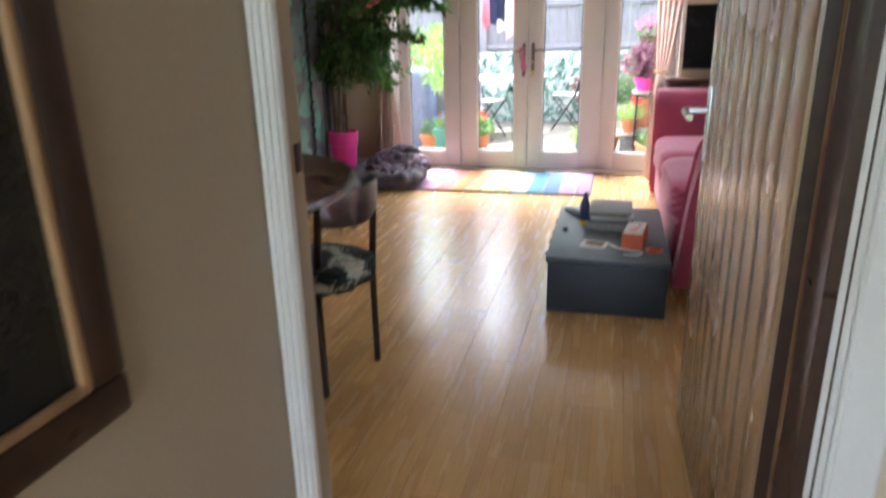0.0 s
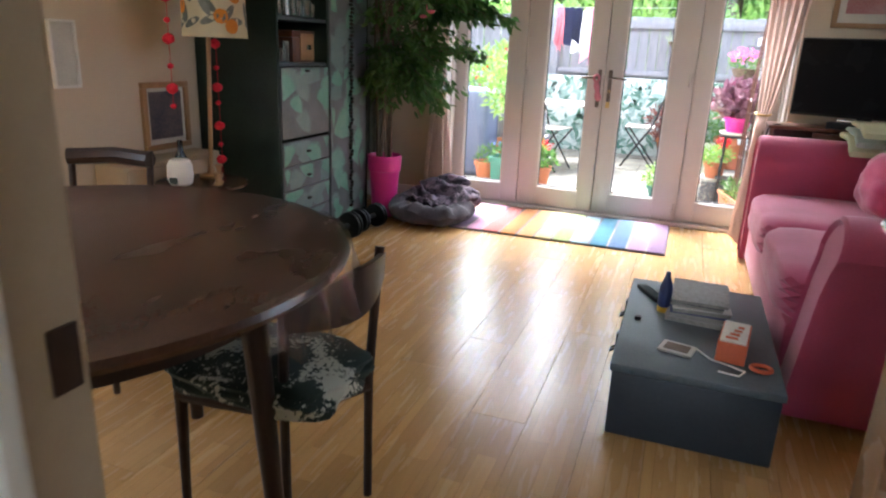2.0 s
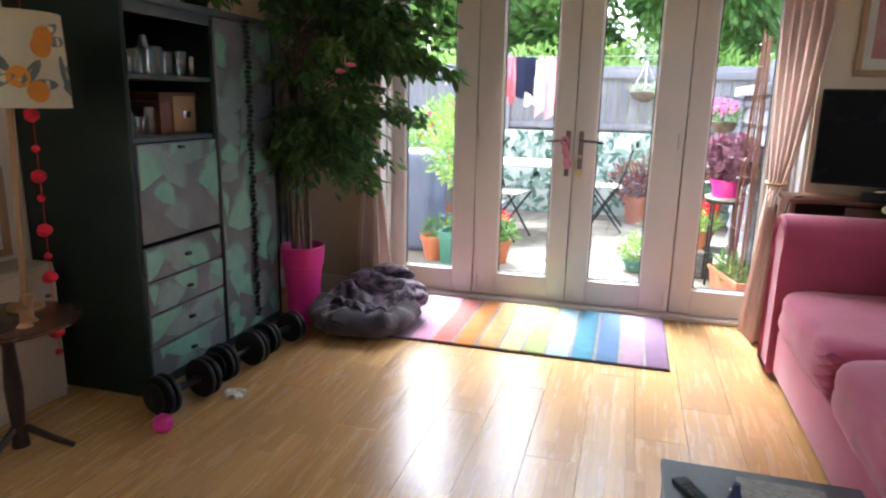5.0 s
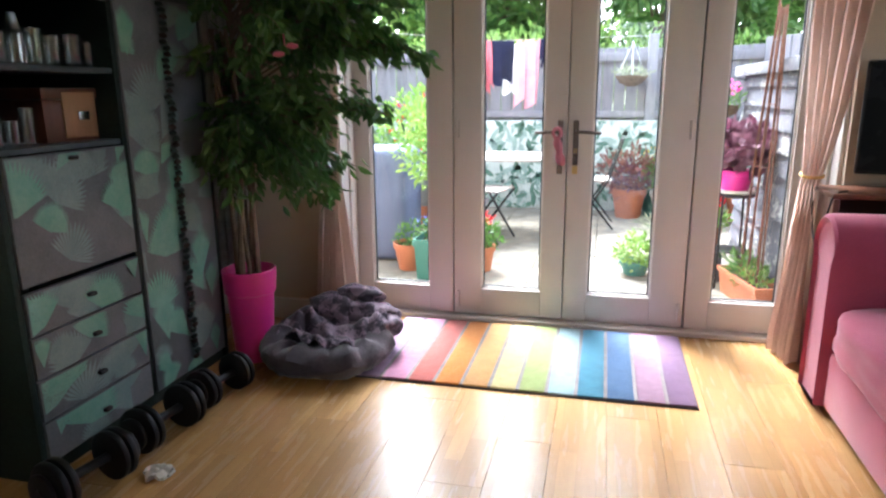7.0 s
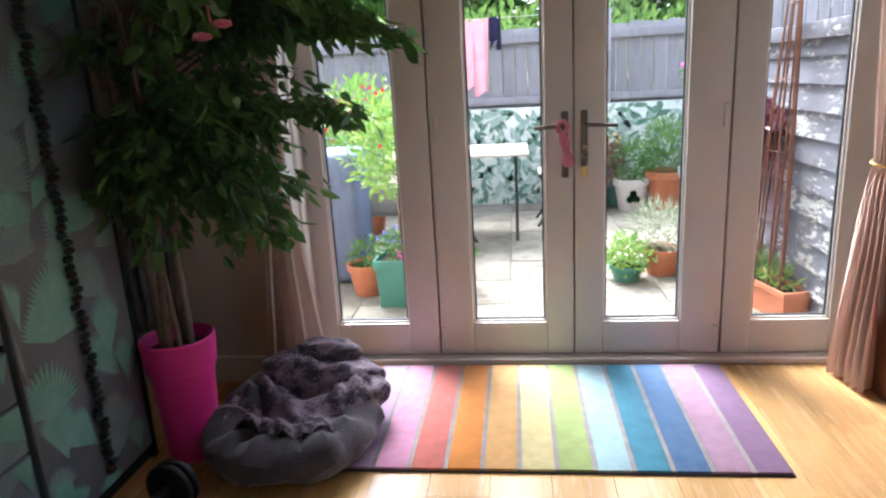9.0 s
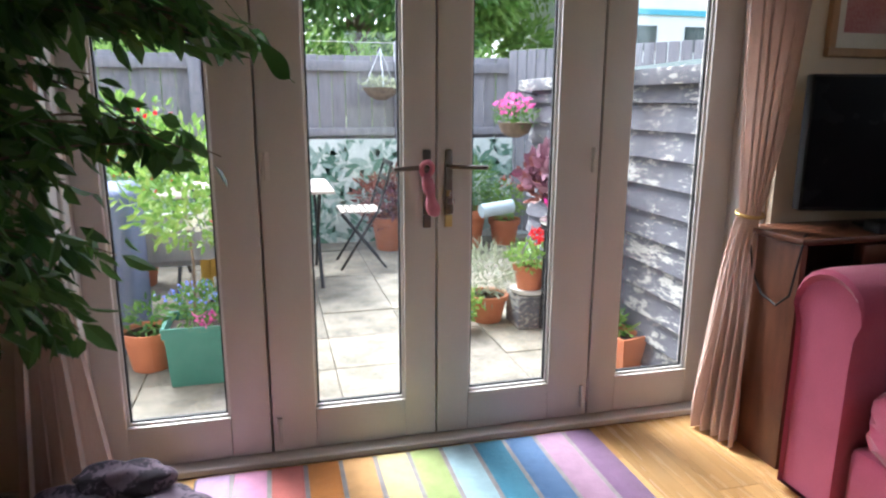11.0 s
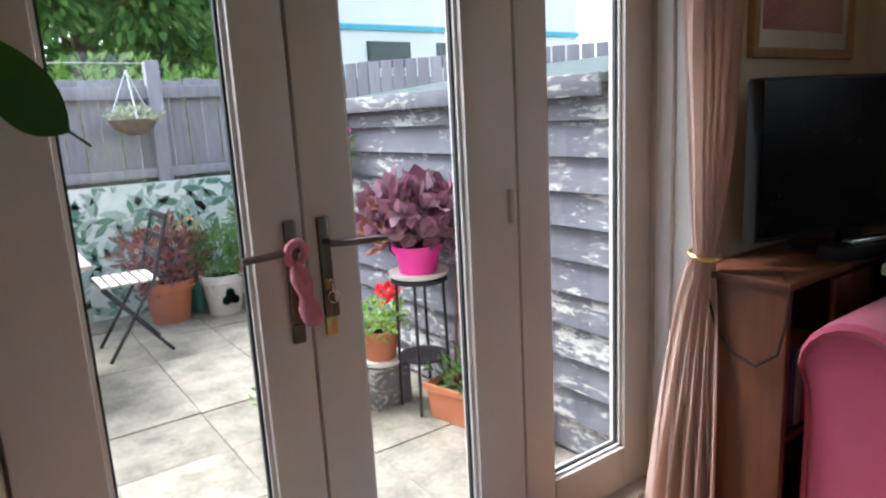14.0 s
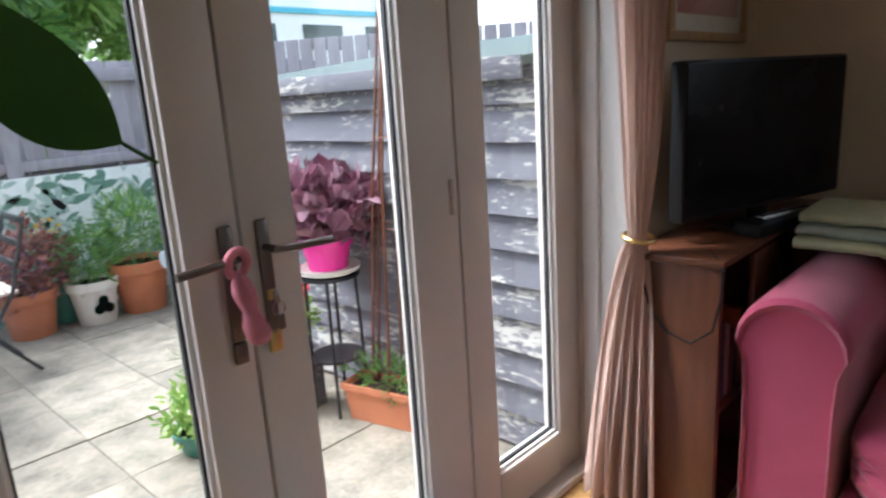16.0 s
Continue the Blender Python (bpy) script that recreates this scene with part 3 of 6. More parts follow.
# ---- display cabinet ----
CX, CY0, CY1, CM, CT = -1.57, 5.92, 7.02, 6.48, 1.60
cab = thing("tall_cabinet", (-1.86, 6.5, 0), "tall dark cabinet papered with green palm leaves, open niche", "cabinet")
part("side", bx(XL + 0.005, CX, CY0, CY0 + 0.025, 0, CT, 0.003), "cabdark", cab)
part("side", bx(XL + 0.005, CX, CY1 - 0.025, CY1, 0, CT, 0.003), "cabdark", cab)
part("divider", bx(XL + 0.02, CX - 0.004, CM - 0.012, CM + 0.012, 0.05, CT - 0.02), "cabdark", cab)
part("top", bx(XL + 0.005, CX + 0.012, CY0 - 0.01, CY1 + 0.01, CT, CT + 0.03, 0.006), "trunkpaint", cab)
part("back_panel", bx(XL + 0.005, XL + 0.018, CY0 + 0.025, CY1 - 0.025, 0.02, CT), "cabdark", cab)
part("plinth", bx(XL + 0.03, CX - 0.02, CY0 + 0.025, CY1 - 0.025, 0, 0.05), "cabdark", cab)
for z in (1.06, 1.31):
    part("shelf", bx(XL + 0.02, CX - 0.01, CY0 + 0.025, CM - 0.012, z, z + 0.018, 0.002), "trunkpaint", cab)
part("niche_rail", bx(CX - 0.02, CX, CY0 + 0.025, CM - 0.012, CT - 0.045, CT - 0.002), "trunkpaint", cab)


def fronds(y0, y1, z0, z1, x, n, seed, material, parent, k=1.0):
    """Printed fan palms: thin leaflets fanned out on a panel."""
    rnd = random.Random(seed)
    bm = B()
    for _ in range(n):
        cy, cz = rnd.uniform(y0, y1), rnd.uniform(z0 - 0.04, z1 - 0.05)
        r, lean, kind = rnd.uniform(0.09, 0.19) * k, rnd.uniform(-0.7, 0.7), rnd.random()
        m = rnd.randint(18, 26)
        off = rnd.uniform(0, 0.0012)
        for i in range(m):
            a = lean + (i / (m - 1) - 0.5) * (2.6 if kind < 0.6 else 0.9)
            rr = r * (1 - 0.25 * abs(i / (m - 1) - 0.5) * 2) * (1 if kind < 0.6 else 1.3)
            wd = 0.06 if kind < 0.6 else 0.024
            ps = [(cy, cz), (cy + math.sin(a - wd) * rr * 0.75, cz + math.cos(a - wd) * rr * 0.75), (cy + math.sin(a) * rr, cz + math.cos(a) * rr), (cy + math.sin(a + wd) * rr * 0.75, cz + math.cos(a + wd) * rr * 0.75)]
            ps = [(min(max(p, y0), y1), min(max(q, z0), z1)) for p, q in ps]
            try:
                bm.faces.new([bm.verts.new((x + off, p, q)) for p, q in ps])
            except ValueError:
                pass
    return tagged(part("leaf_print", bm, material, parent, "green palm-leaf print", smooth=False), kind="stuff")


def front(name, y0, y1, z0, z1, seed, knob=True, flap=False):
    f = part(name, bx(CX - 0.018, CX + 0.004, y0, y1, z0, z1, 0.003), "cabprint", cab)
    area = (y1 - y0) * (z1 - z0)
    fronds(y0 + 0.004, y1 - 0.004, z0 + 0.004, z1 - 0.004, CX + 0.0055, int(30 * area) + 2, seed, "frond2", f)
    fronds(y0 + 0.004, y1 - 0.004, z0 + 0.004, z1 - 0.004, CX + 0.0075, int(30 * area) + 1, seed + 50, "frond", f)
    if knob:
        y, z = (y0 + y1) / 2, (z1 - 0.02 if flap else (z0 + z1) / 2)
        part("knob", bx(CX + 0.004, CX + 0.024, y - 0.016, y + 0.016, z - 0.007, z + 0.007, 0.004), "blackmetal", f, "small black pull")


front("fall_flap", CY0 + 0.03, CM - 0.014, 0.655, 1.055, 1, flap=True)
for i, (a, b) in enumerate(((0.06, 0.20), (0.206, 0.345), (0.351, 0.49), (0.496, 0.635))):
    front("drawer", CY0 + 0.03, CM - 0.014, a, b, 5 + i)
front("door", CM + 0.014, CY1 - 0.03, 0.06, CT - 0.006, 21, knob=False)

# ---- round table and chair ----
tb = thing("round_dining_table", (-0.72, 3.76, 0), "round dark polished dining table with a plastic cover", "table")
part("tabletop", lathe(B(), [(0.63, 0.712), (0.655, 0.718), (0.662, 0.73), (0.655, 0.742), (0.64, 0.745)], (-0.72, 3.76, 0), 64), "tabletop", tb)
part("apron", lathe(B(), [(0.50, 0.63), (0.52, 0.63), (0.52, 0.712), (0.50, 0.712)], (-0.72, 3.76, 0), 48), "chairwood", tb)
for a in (10, 100, 190, 280):
    c, s_ = math.cos(radians(a)), math.sin(radians(a))
    part("leg", tube(B(), [(-0.72 + 0.47 * c, 3.76 + 0.47 * s_, 0.71), (-0.72 + 0.52 * c, 3.76 + 0.52 * s_, 0)], 0.032, 12, 0.02), "chairwood", tb)
M["film"] = glassmat("clear_plastic_film", (0.96, 0.96, 0.96), 0.3, 0.82)
bm = B()
prev = None
for i in range(41):
    a = radians(-12 + i * 1.7)
    w = 0.014 * math.sin(i * 1.7) + 0.010 * math.sin(i * 0.9)
    z = 0.67 - 0.05 * abs(math.sin(i * 0.16)) + 0.02 * math.sin(i * 1.1)
    cur = [bm.verts.new((-0.72 + r * math.cos(a), 3.76 + r * math.sin(a), h)) for r, h in ((0.64, 0.749), (0.667, 0.746), (0.675 + w * 0.4, 0.70), (0.68 + w, z))]
    if prev:
        for k in range(3):
            bm.faces.new((prev[k], prev[k + 1], cur[k + 1], cur[k]))
    prev = cur
tagged(part("plastic_table_cover", bm, "film"), "clear crumpled plastic sheet draped over the table edge", "table cover")

ch = thing("dining_chair", (-0.34, 4.02, 0), "dark teak dining chair with a leaf-patterned cushion", "chair")
pa, pb, pc, pd = (-0.12, 4.14), (-0.24, 3.93), (-0.46, 4.16), (-0.53, 3.9)
ta, tb_ = (-0.127, 4.215), (-0.165, 3.83)
for p, q in ((pa, ta), (pb, tb_)):
    part("leg", tube(B(), [(p[0], p[1], 0), (p[0], p[1], 0.36), (q[0], q[1], 0.70)], 0.012, 10, 0.013), "chairwood", ch)
for p in (pc, pd):
    part("leg", tube(B(), [(p[0], p[1], 0), (p[0] + 0.01, p[1], 0.38)], 0.011, 10, 0.017), "chairwood", ch)
for p, q in ((pa, pc), (pb, pd), (pa, pb), (pc, pd)):
    part("seat_rail", tube(B(), [(p[0], p[1], 0.34), (q[0], q[1], 0.34)], 0.017, 8), "chairwood", ch)
bm = B()
rings = []
for i in range(13):
    f = i / 12
    x, y = ta[0] + (tb_[0] - ta[0]) * f, ta[1] + 0.012 + (tb_[1] - ta[1] - 0.024) * f
    out = 0.05 * math.sin(math.pi * f)
    h = 0.045 + 0.032 * math.sin(math.pi * f)
    rings.append([bm.verts.new((x + out + dx, y, 0.655 + dz)) for dx, dz in ((-0.008, -h), (0.008, -h), (0.012, h * 0.6), (-0.004, h * 0.6))])
for p, q in zip(rings, rings[1:]):
    for i in range(4):
        bm.faces.new((p[i], p[(i + 1) % 4], q[(i + 1) % 4], q[i]))
bm.faces.new(rings[0]); bm.faces.new(rings[-1][::-1])
part("backrest", bm, "chairwood", ch)
part("seat", bx(-0.52, -0.15, 3.91, 4.13, 0.35, 0.37, 0.008), "chairwood", ch)
M["cushion"] = mat("green_leaf_print_cotton", (0.012, 0.03, 0.026), 0.9, (0.55, 0.58, 0.5), 8, 0.2)
contrast("cushion", 0.53, 0.56)
tagged(part("seat_cushion", blob(B(), (-0.33, 4.02, 0.405), (0.23, 0.17, 0.042), 0.12, 4, 3, 5), "cushion"), "dark green and white leaf-print seat cushion on chair", "cushion")

# ---- rug ----
rug = thing("striped_rug", (-0.16, 7.32, 0), "multicoloured striped wool rug lying before the doors", "rug")
RX0, RX1, RY0, RY1 = -0.89, 0.56, 6.925, 7.72
part("backing", bx(RX0, RX1, RY0, RY1, 0.0, 0.008, 0.002), "bed", rug)
cols = [(0.46, 0.30, 0.46), (0.60, 0.27, 0.42), (0.55, 0.14, 0.11), (0.64, 0.22, 0.02), (0.66, 0.36, 0.12), (0.66, 0.56, 0.26), (0.35, 0.43, 0.14), (0.38, 0.55, 0.58), (0.06, 0.25, 0.36), (0.08, 0.17, 0.33), (0.40, 0.23, 0.33), (0.21, 0.11, 0.21)]
edges = [RX0 + (RX1 - RX0) * i / 12 for i in range(13)]
for i, c in enumerate(cols):
    M["wool%d" % i] = mat("wool_stripe", tuple(v * 0.8 for v in c), 0.95, tuple(v * 0.6 for v in c), 25, 0.6, fine=220, sheen=0.2)
    part("stripe", bx(edges[i] + 0.0085, edges[i + 1] - 0.0065, RY0 + 0.004, RY1 - 0.004, 0.006, 0.016, 0.003), "wool%d" % i, rug)
    M.setdefault("woolgrey", mat("grey_wool", (0.28, 0.25, 0.24), 0.95, (0.2, 0.18, 0.18), 25, 0.6))
    if i:
        part("line", bx(edges[i] - 0.0065, edges[i] + 0.0085, RY0 + 0.004, RY1 - 0.004, 0.006, 0.0145), "woolgrey", rug)

# ---- fig tree in a pink pot ----
FX, FY = -1.44, 7.04
pt = thing("fig_tree", (FX, FY, 0), "tall weeping fig in a hot pink plastic pot", "plant")
part("pot", lathe(B(), [(0.082, 0), (0.087, 0.01), (0.108, 0.33), (0.118, 0.335), (0.125, 0.44), (0.119, 0.445), (0.112, 0.43), (0.106, 0.36)], (FX, FY, 0), 40), "pinkpot", pt)
part("soil", lathe(B(), [(0.02, 0.405), (0.08, 0.40), (0.109, 0.395)], (FX, FY, 0), 24), "soil", pt)
rnd = random.Random(4)
for k in range(7):
    a = k * math.tau / 7
    pts = [(FX + (0.045 + 0.04 * h) * math.cos(a + h * (1.5 if k % 2 else -1.1)), FY + (0.045 + 0.04 * h) * math.sin(a + h * (1.5 if k % 2 else -1.1)), 0.38 + h) for h in [i * 0.07 for i in range(17)]]
    part("stem", tube(B(), pts, 0.011 + 0.003 * (k % 3), 8, 0.007), "bark", pt)
P, D = [], []
bm = B()
ends = []
for i in range(78):
    a, e = rnd.uniform(0, math.tau), rnd.uniform(0, 1)
    ex, ez = -1.22 + 0.40 * math.cos(a) * math.sqrt(e), rnd.uniform(0.78, 1.84)
    ends.append((min(ex, -0.98) if ez < 1.25 else ex, 7.0 + 0.32 * math.sin(a) * math.sqrt(e), ez))
for i in range(24):
    ends.append((rnd.uniform(-0.98, -0.62), rnd.uniform(7.0, 7.3), rnd.uniform(1.40, 1.74)))
# two boughs that reach towards the doors, and a low spray
for i in range(8):
    ends.append((-0.78 + 0.026 * i + rnd.gauss(0, 0.02), 7.08 + 0.03 * i, 1.38 + 0.02 * rnd.random()))
for i in range(6):
    ends.append((-0.86 + 0.034 * i, 7.05 + rnd.gauss(0, 0.03), 1.19 - 0.012 * i))
ends += [(-0.98, 6.62, 1.44), (-0.92, 7.12, 0.92), (-1.0, 6.98, 0.88), (-1.05, 6.85, 0.9), (-1.02, 7.1, 0.82)]
for ex, ey, ez in ends:
    ex = max(ex, XL + 0.15 if ey > 7.1 else -1.52)
    ey = min(ey, Y1 - 0.1)
    s0 = Vector((FX, FY, min(max(ez - rnd.uniform(0.0, 0.3), 0.95), 1.6)))
    e0 = Vector((ex, ey, ez))
    mid = (s0 + e0) / 2 + Vector((0, 0, rnd.uniform(0.12, 0.3)))
    pts = [(1 - f) ** 2 * s0 + 2 * f * (1 - f) * mid + f * f * e0 for f in [j / 8 for j in range(9)]]
    tube(bm, pts, 0.005, 5, 0.0015)
    for j in range(42):
        f = rnd.uniform(0.3, 1.0)
        p = (1 - f) ** 2 * s0 + 2 * f * (1 - f) * mid + f * f * e0
        d = (e0 - s0).normalized()
        P.append(p + Vector((rnd.gauss(0, 0.025), rnd.gauss(0, 0.025), rnd.gauss(0, 0.02))))
        D.append(d * 0.5 + Vector((rnd.gauss(0, 0.6), rnd.gauss(0, 0.6), -0.75 + rnd.gauss(0, 0.3))))
part("twig", bm, "bark", pt)
part("crown", leaves(P, D, 0.075, 0.034, 3), "fig", pt)
bm = B()
for k in (-1, 1):
    blob(bm, (-0.975 + 0.022 * k, 6.62 + 0.01 * k, 1.385 + 0.014 * k), (0.024, 0.010, 0.010), 0.3, 3, 3, 2)
rb = thing("fabric_ribbon", (-0.98, 6.62, 1.43), "small pink fabric ribbon tied to a fig twig", "ribbon")
part("bow", bm, "softpink_ribbon", rb)
part("tie", tube(B(), [(-0.98, 6.62, 1.44), (-0.978, 6.62, 1.41), (-0.975, 6.62, 1.385)], 0.003, 6), "softpink_ribbon", rb)
# low leaf that hangs close to the doors
LB, LT, LW = Vector((-0.531, 6.968, 1.282)), Vector((-0.600, 7.035, 1.374)), Vector((0.537, -0.287, 0.794))
bm = B()
rows = []
for i in range(29):
    f = i / 28
    w_ = 0.0009 + 0.0205 * math.sin(math.pi * max(0, (f - 0.15) / 0.85) ** 0.75) ** 1.15
    c = LB.lerp(LT, f) + Vector((0, 0, -0.008 * math.sin(math.pi * f)))
    rows.append([bm.verts.new(c + LW * (w_ * k) + (LT - LB).normalized().cross(LW) * (0.25 * w_ * k * k)) for k in (-1, -0.5, 0, 0.5, 1)])
for p, q in zip(rows, rows[1:]):
    for k in range(4):
        bm.faces.new((p[k], p[k + 1], q[k + 1], q[k]))
bmesh.ops.solidify(bm, geom=list(bm.faces), thickness=0.0008)
part("leaf", bm, "fig", pt)
part("leaf_stalk", tube(B(), [Vector((-0.66, 7.10, 1.45)), Vector((-0.63, 7.06, 1.41)), LT], 0.0012, 6), "fig", pt)

# ---- dog bed ----
DX, DY = -1.07, 7.09
db = thing("pet_bed", (DX, DY, 0), "round charcoal fleece pet bed with a rumpled blanket", "pet bed")
bm = B()
rings = []
for i in range(64):
    a = i * math.tau / 64
    r = 0.235 + 0.03 * noise.noise(Vector((math.cos(a) * 1.6, math.sin(a) * 1.6, 0)))
    h = 0.066 + 0.02 * noise.noise(Vector((math.cos(a) * 3, math.sin(a) * 3, 4))) + 0.05 * max(0, math.sin(a)) ** 1.5
    ring = []
    for j in range(16):
        b = j * math.tau / 16
        rr = r + 0.085 * math.cos(b) + 0.016 * noise.noise(Vector((math.cos(a) * 6, math.sin(a) * 6, j * 0.5)))
        ring.append(bm.verts.new((DX + rr * math.cos(a), DY + 1.03 * rr * math.sin(a), max(0.017, 0.017 + h + h * math.sin(b) + 0.012 * noise.noise(Vector((math.cos(a) * 9, math.sin(a) * 9, j * 0.7)))))))
    rings.append(ring)
for i in range(64):
    p, q = rings[i], rings[(i + 1) % 64]
    for j in range(16):
        bm.faces.new((p[j], p[(j + 1) % 16], q[(j + 1) % 16], q[j]))
part("bolster", bm, "bed", db)
part("mat", lathe(B(), [(0.02, 0.045), (0.22, 0.05)], (DX, DY, 0), 24), "bed", db)


def rumpled(name, x0, x1, y0, y1, z, amp, material, label, cat, seed, n=40, fall=None):
    """A rumpled cloth with thickness lying on things."""
    bm = B()
    g = [[bm.verts.new((x0 + (x1 - x0) * i / n, y0 + (y1 - y0) * j / n,
          z + amp * (noise.noise(Vector((i * 4 / n, j * 4 / n, seed))) + 0.7 * abs(noise.noise(Vector((i * 8 / n + j * 4 / n, j * 3 / n, seed + 3))))) + (fall(i / n, j / n) if fall else 0))) for j in range(n + 1)] for i in range(n + 1)]
    for i in range(n):
        for j in range(n):
            u, v = i / n - 0.5, j / n - 0.5
            if (u * u + v * v) ** 0.5 < 0.46 + 0.06 * noise.noise(Vector((u * 6, v * 6, seed))):
                bm.faces.new((g[i][j], g[i + 1][j], g[i + 1][j + 1], g[i][j + 1]))
    bmesh.ops.delete(bm, geom=[v for v in bm.verts if not v.link_faces], context="VERTS")
    bmesh.ops.solidify(bm, geom=list(bm.faces), thickness=0.008)
    return tagged(part(name, bm, material), label, cat)


rumpled("blanket", -1.33, -0.79, 6.86, 7.34, 0.135, 0.085, "bed2", "rumpled dark blanket with pink and grey pattern in the pet bed", "blanket", 2, 64, lambda u, v: 0.07 * max(0, v - 0.4) + 0.02 * abs(u - 0.5))
blob_bm = B()
for k, (x, y, z, rx, ry, rz) in enumerate(((-1.12, 7.30, 0.18, 0.15, 0.10, 0.075), (-0.96, 7.30, 0.17, 0.15, 0.09, 0.06), (-1.02, 7.36, 0.24, 0.12, 0.07, 0.05), (-0.86, 7.22, 0.14, 0.09, 0.12, 0.06))):
    blob(blob_bm, (x, y, z), (rx, ry, rz), 0.3, 4, 1.8, 2.3)
tagged(part("blanket", blob_bm, "bed2"), "dark patterned fleece blanket heaped at the back of the pet bed", "blanket")

# ---- dumbbells ----
def dumbbell(x, y, turn, k=1.0):
    t = thing("dumbbell", (x, y, 0), "black cast dumbbell with short bar lying on the floor", "dumbbell", "dumbbells by the cabinet")
    T = Matrix.Translation((x, y, 0.085 * k)) @ Matrix.Rotation(turn, 4, "Z") @ Matrix.Rotation(radians(90), 4, "Y")
    def ring(pr):
        b = lathe(B(), pr, seg=28)
        bmesh.ops.transform(b, matrix=T, verts=b.verts)
        return b
    part("grip", ring([(0.016, -0.16 * k), (0.016, 0.16 * k)]), "blackmetal", t)
    for s in (-1, 1):
        for r, a, b in ((0.085, 0.075, 0.10), (0.085, 0.106, 0.131), (0.06, 0.137, 0.155)):
            lo, hi = sorted((s * a * k, s * b * k))
            part("plate", ring([(r * k * 0.8, lo), (r * k * 0.97, lo + 0.003), (r * k, lo + 0.008), (r * k, hi - 0.008), (r * k * 0.97, hi - 0.003), (r * k * 0.8, hi)]), "plasticblack", t)


dumbbell(-1.40, 5.92, radians(78))
dumbbell(-1.38, 6.28, radians(82))
dumbbell(-1.36, 6.62, radians(80), 0.95)

# ---- curtains ----
def curtain(name, xa, xb, xt, y, s, label, seed, hem=None):
    """Gathered linen with a tie: xa..xb the hem, xt where it is tied; pleats run down."""
    bm = B()
    n, m = 90, 40
    g = []
    for j in range(m + 1):
        z = 0.01 + (2.2 - 0.01) * j / m
        k = min(1, abs(z - 0.87) / 0.8) ** 0.7
        row = []
        for i in range(n + 1):
            f = i / n
            full_a, full_b = (xa, xb) if z < 0.87 else (xa + 0.005 * s, xb + s * 0.08)
            x = (xt + (f - 0.5) * 0.07) * (1 - k) + (full_a + (full_b - full_a) * f) * k
            ph = f * 5 * math.tau + 2.6 * noise.noise(Vector((f * 2.5, z * 0.9, seed)))
            d = (0.012 + 0.022 * k) * math.sin(ph) + 0.008 * noise.noise(Vector((f * 8, z * 3, seed + 5)))
            px, py = x + 0.006 * math.sin(ph * 2), y + d - 0.02 * (1 - k)
            if hem and z < 0.87:
                # below the tie the cloth fans out into the reveal
                (hx0, hy0), (hx1, hy1) = hem
                kk = k ** 0.8
                px = (xt + (f - 0.5) * 0.07) * (1 - kk) + (hx0 + (hx1 - hx0) * f + d * 1.1) * kk
                py = (y - 0.02 + d) * (1 - kk) + (hy0 + (hy1 - hy0) * f + d * 0.3) * kk
            row.append(bm.verts.new((px, py, z)))
        g.append(row)
    for j in range(m):
        for i in range(n):
            bm.faces.new((g[j][i], g[j][i + 1], g[j + 1][i + 1], g[j + 1][i]))
    bmesh.ops.solidify(bm, geom=list(bm.faces), thickness=0.003)
    t = thing(name, ((xa + xb) / 2, y, 0), label, "curtain")
    part("cloth", bm, "curtain", t)
    part("tie", tube(B(), [(xt + 0.045 * math.cos(a), y - 0.02 + 0.042 * math.sin(a), 0.87 + 0.008 * math.sin(a)) for a in [i * math.tau / 20 for i in range(21)]], 0.007, 8), "brass", t, "twisted straw tie-back")


curtain("curtain", 0.955, 1.12, 1.03, 7.55, 1, "salmon linen curtain gathered with a straw tie", 1, ((0.985, 7.69), (1.03, 7.47)))
curtain("curtain", -1.34, -1.05, -1.20, 7.52, -1, "salmon linen curtain hanging beside the french doors", 9)
structure("curtain_rail", tube(B(), [(-1.6, 7.51, 2.2), (1.5, 7.51, 2.2)], 0.012, 10), "darkwood", "dark wooden curtain pole", "curtain pole")

# ---- tv corner ----
tc_ = thing("media_cabinet", (1.5, 7.4, 0), "red-brown wooden open-fronted cabinet holding books", "cabinet")
part("side", bx(1.06, 1.085, 7.31, 7.58, 0, 0.80, 0.004), "mahogany", tc_)
part("side", bx(2.05, 2.075, 7.31, 7.58, 0, 0.80, 0.004), "mahogany", tc_)
part("top", bx(1.05, 2.085, 7.30, 7.585, 0.80, 0.822, 0.006), "mahogany", tc_)
part("back_panel", bx(1.085, 2.05, 7.57, 7.58, 0.02, 0.80), "darkwood", tc_)
part("divider", bx(1.55, 1.57, 7.32, 7.57, 0.02, 0.80), "mahogany", tc_)
for z in (0.02, 0.36):
    part("shelf", bx(1.085, 2.05, 7.315, 7.57, z, z + 0.02), "mahogany", tc_)
part("drawer_front", bx(1.3, 1.55, 7.30, 7.318, 0.62, 0.79, 0.004), "mahogany", tc_)
TVT = Matrix.Translation((1.565, 7.375, 0)) @ Matrix.Rotation(radians(-16), 4, "Z")
tv = thing("television", (1.565, 7.37, 0.82), "black flat-screen television standing on the media cabinet", "television")
part("casing", bx(-0.405, 0.405, -0.02, 0.03, 0.885, 1.345, 0.008, turn=TVT), "plasticblack", tv)
part("screen", bx(-0.395, 0.395, -0.0235, -0.019, 0.90, 1.335, turn=TVT), "tv", tv)
part("foot_plate", bx(-0.15, 0.15, -0.07, 0.09, 0.822, 0.834, 0.004, turn=TVT), "plasticblack", tv)
part("neck", bx(-0.04, 0.04, 0.0, 0.03, 0.83, 0.9, 0.004, turn=TVT), "plasticblack", tv)
bm = bx(-0.18, 0.14, -0.12, -0.03, 0.822, 0.862, 0.004, turn=TVT)
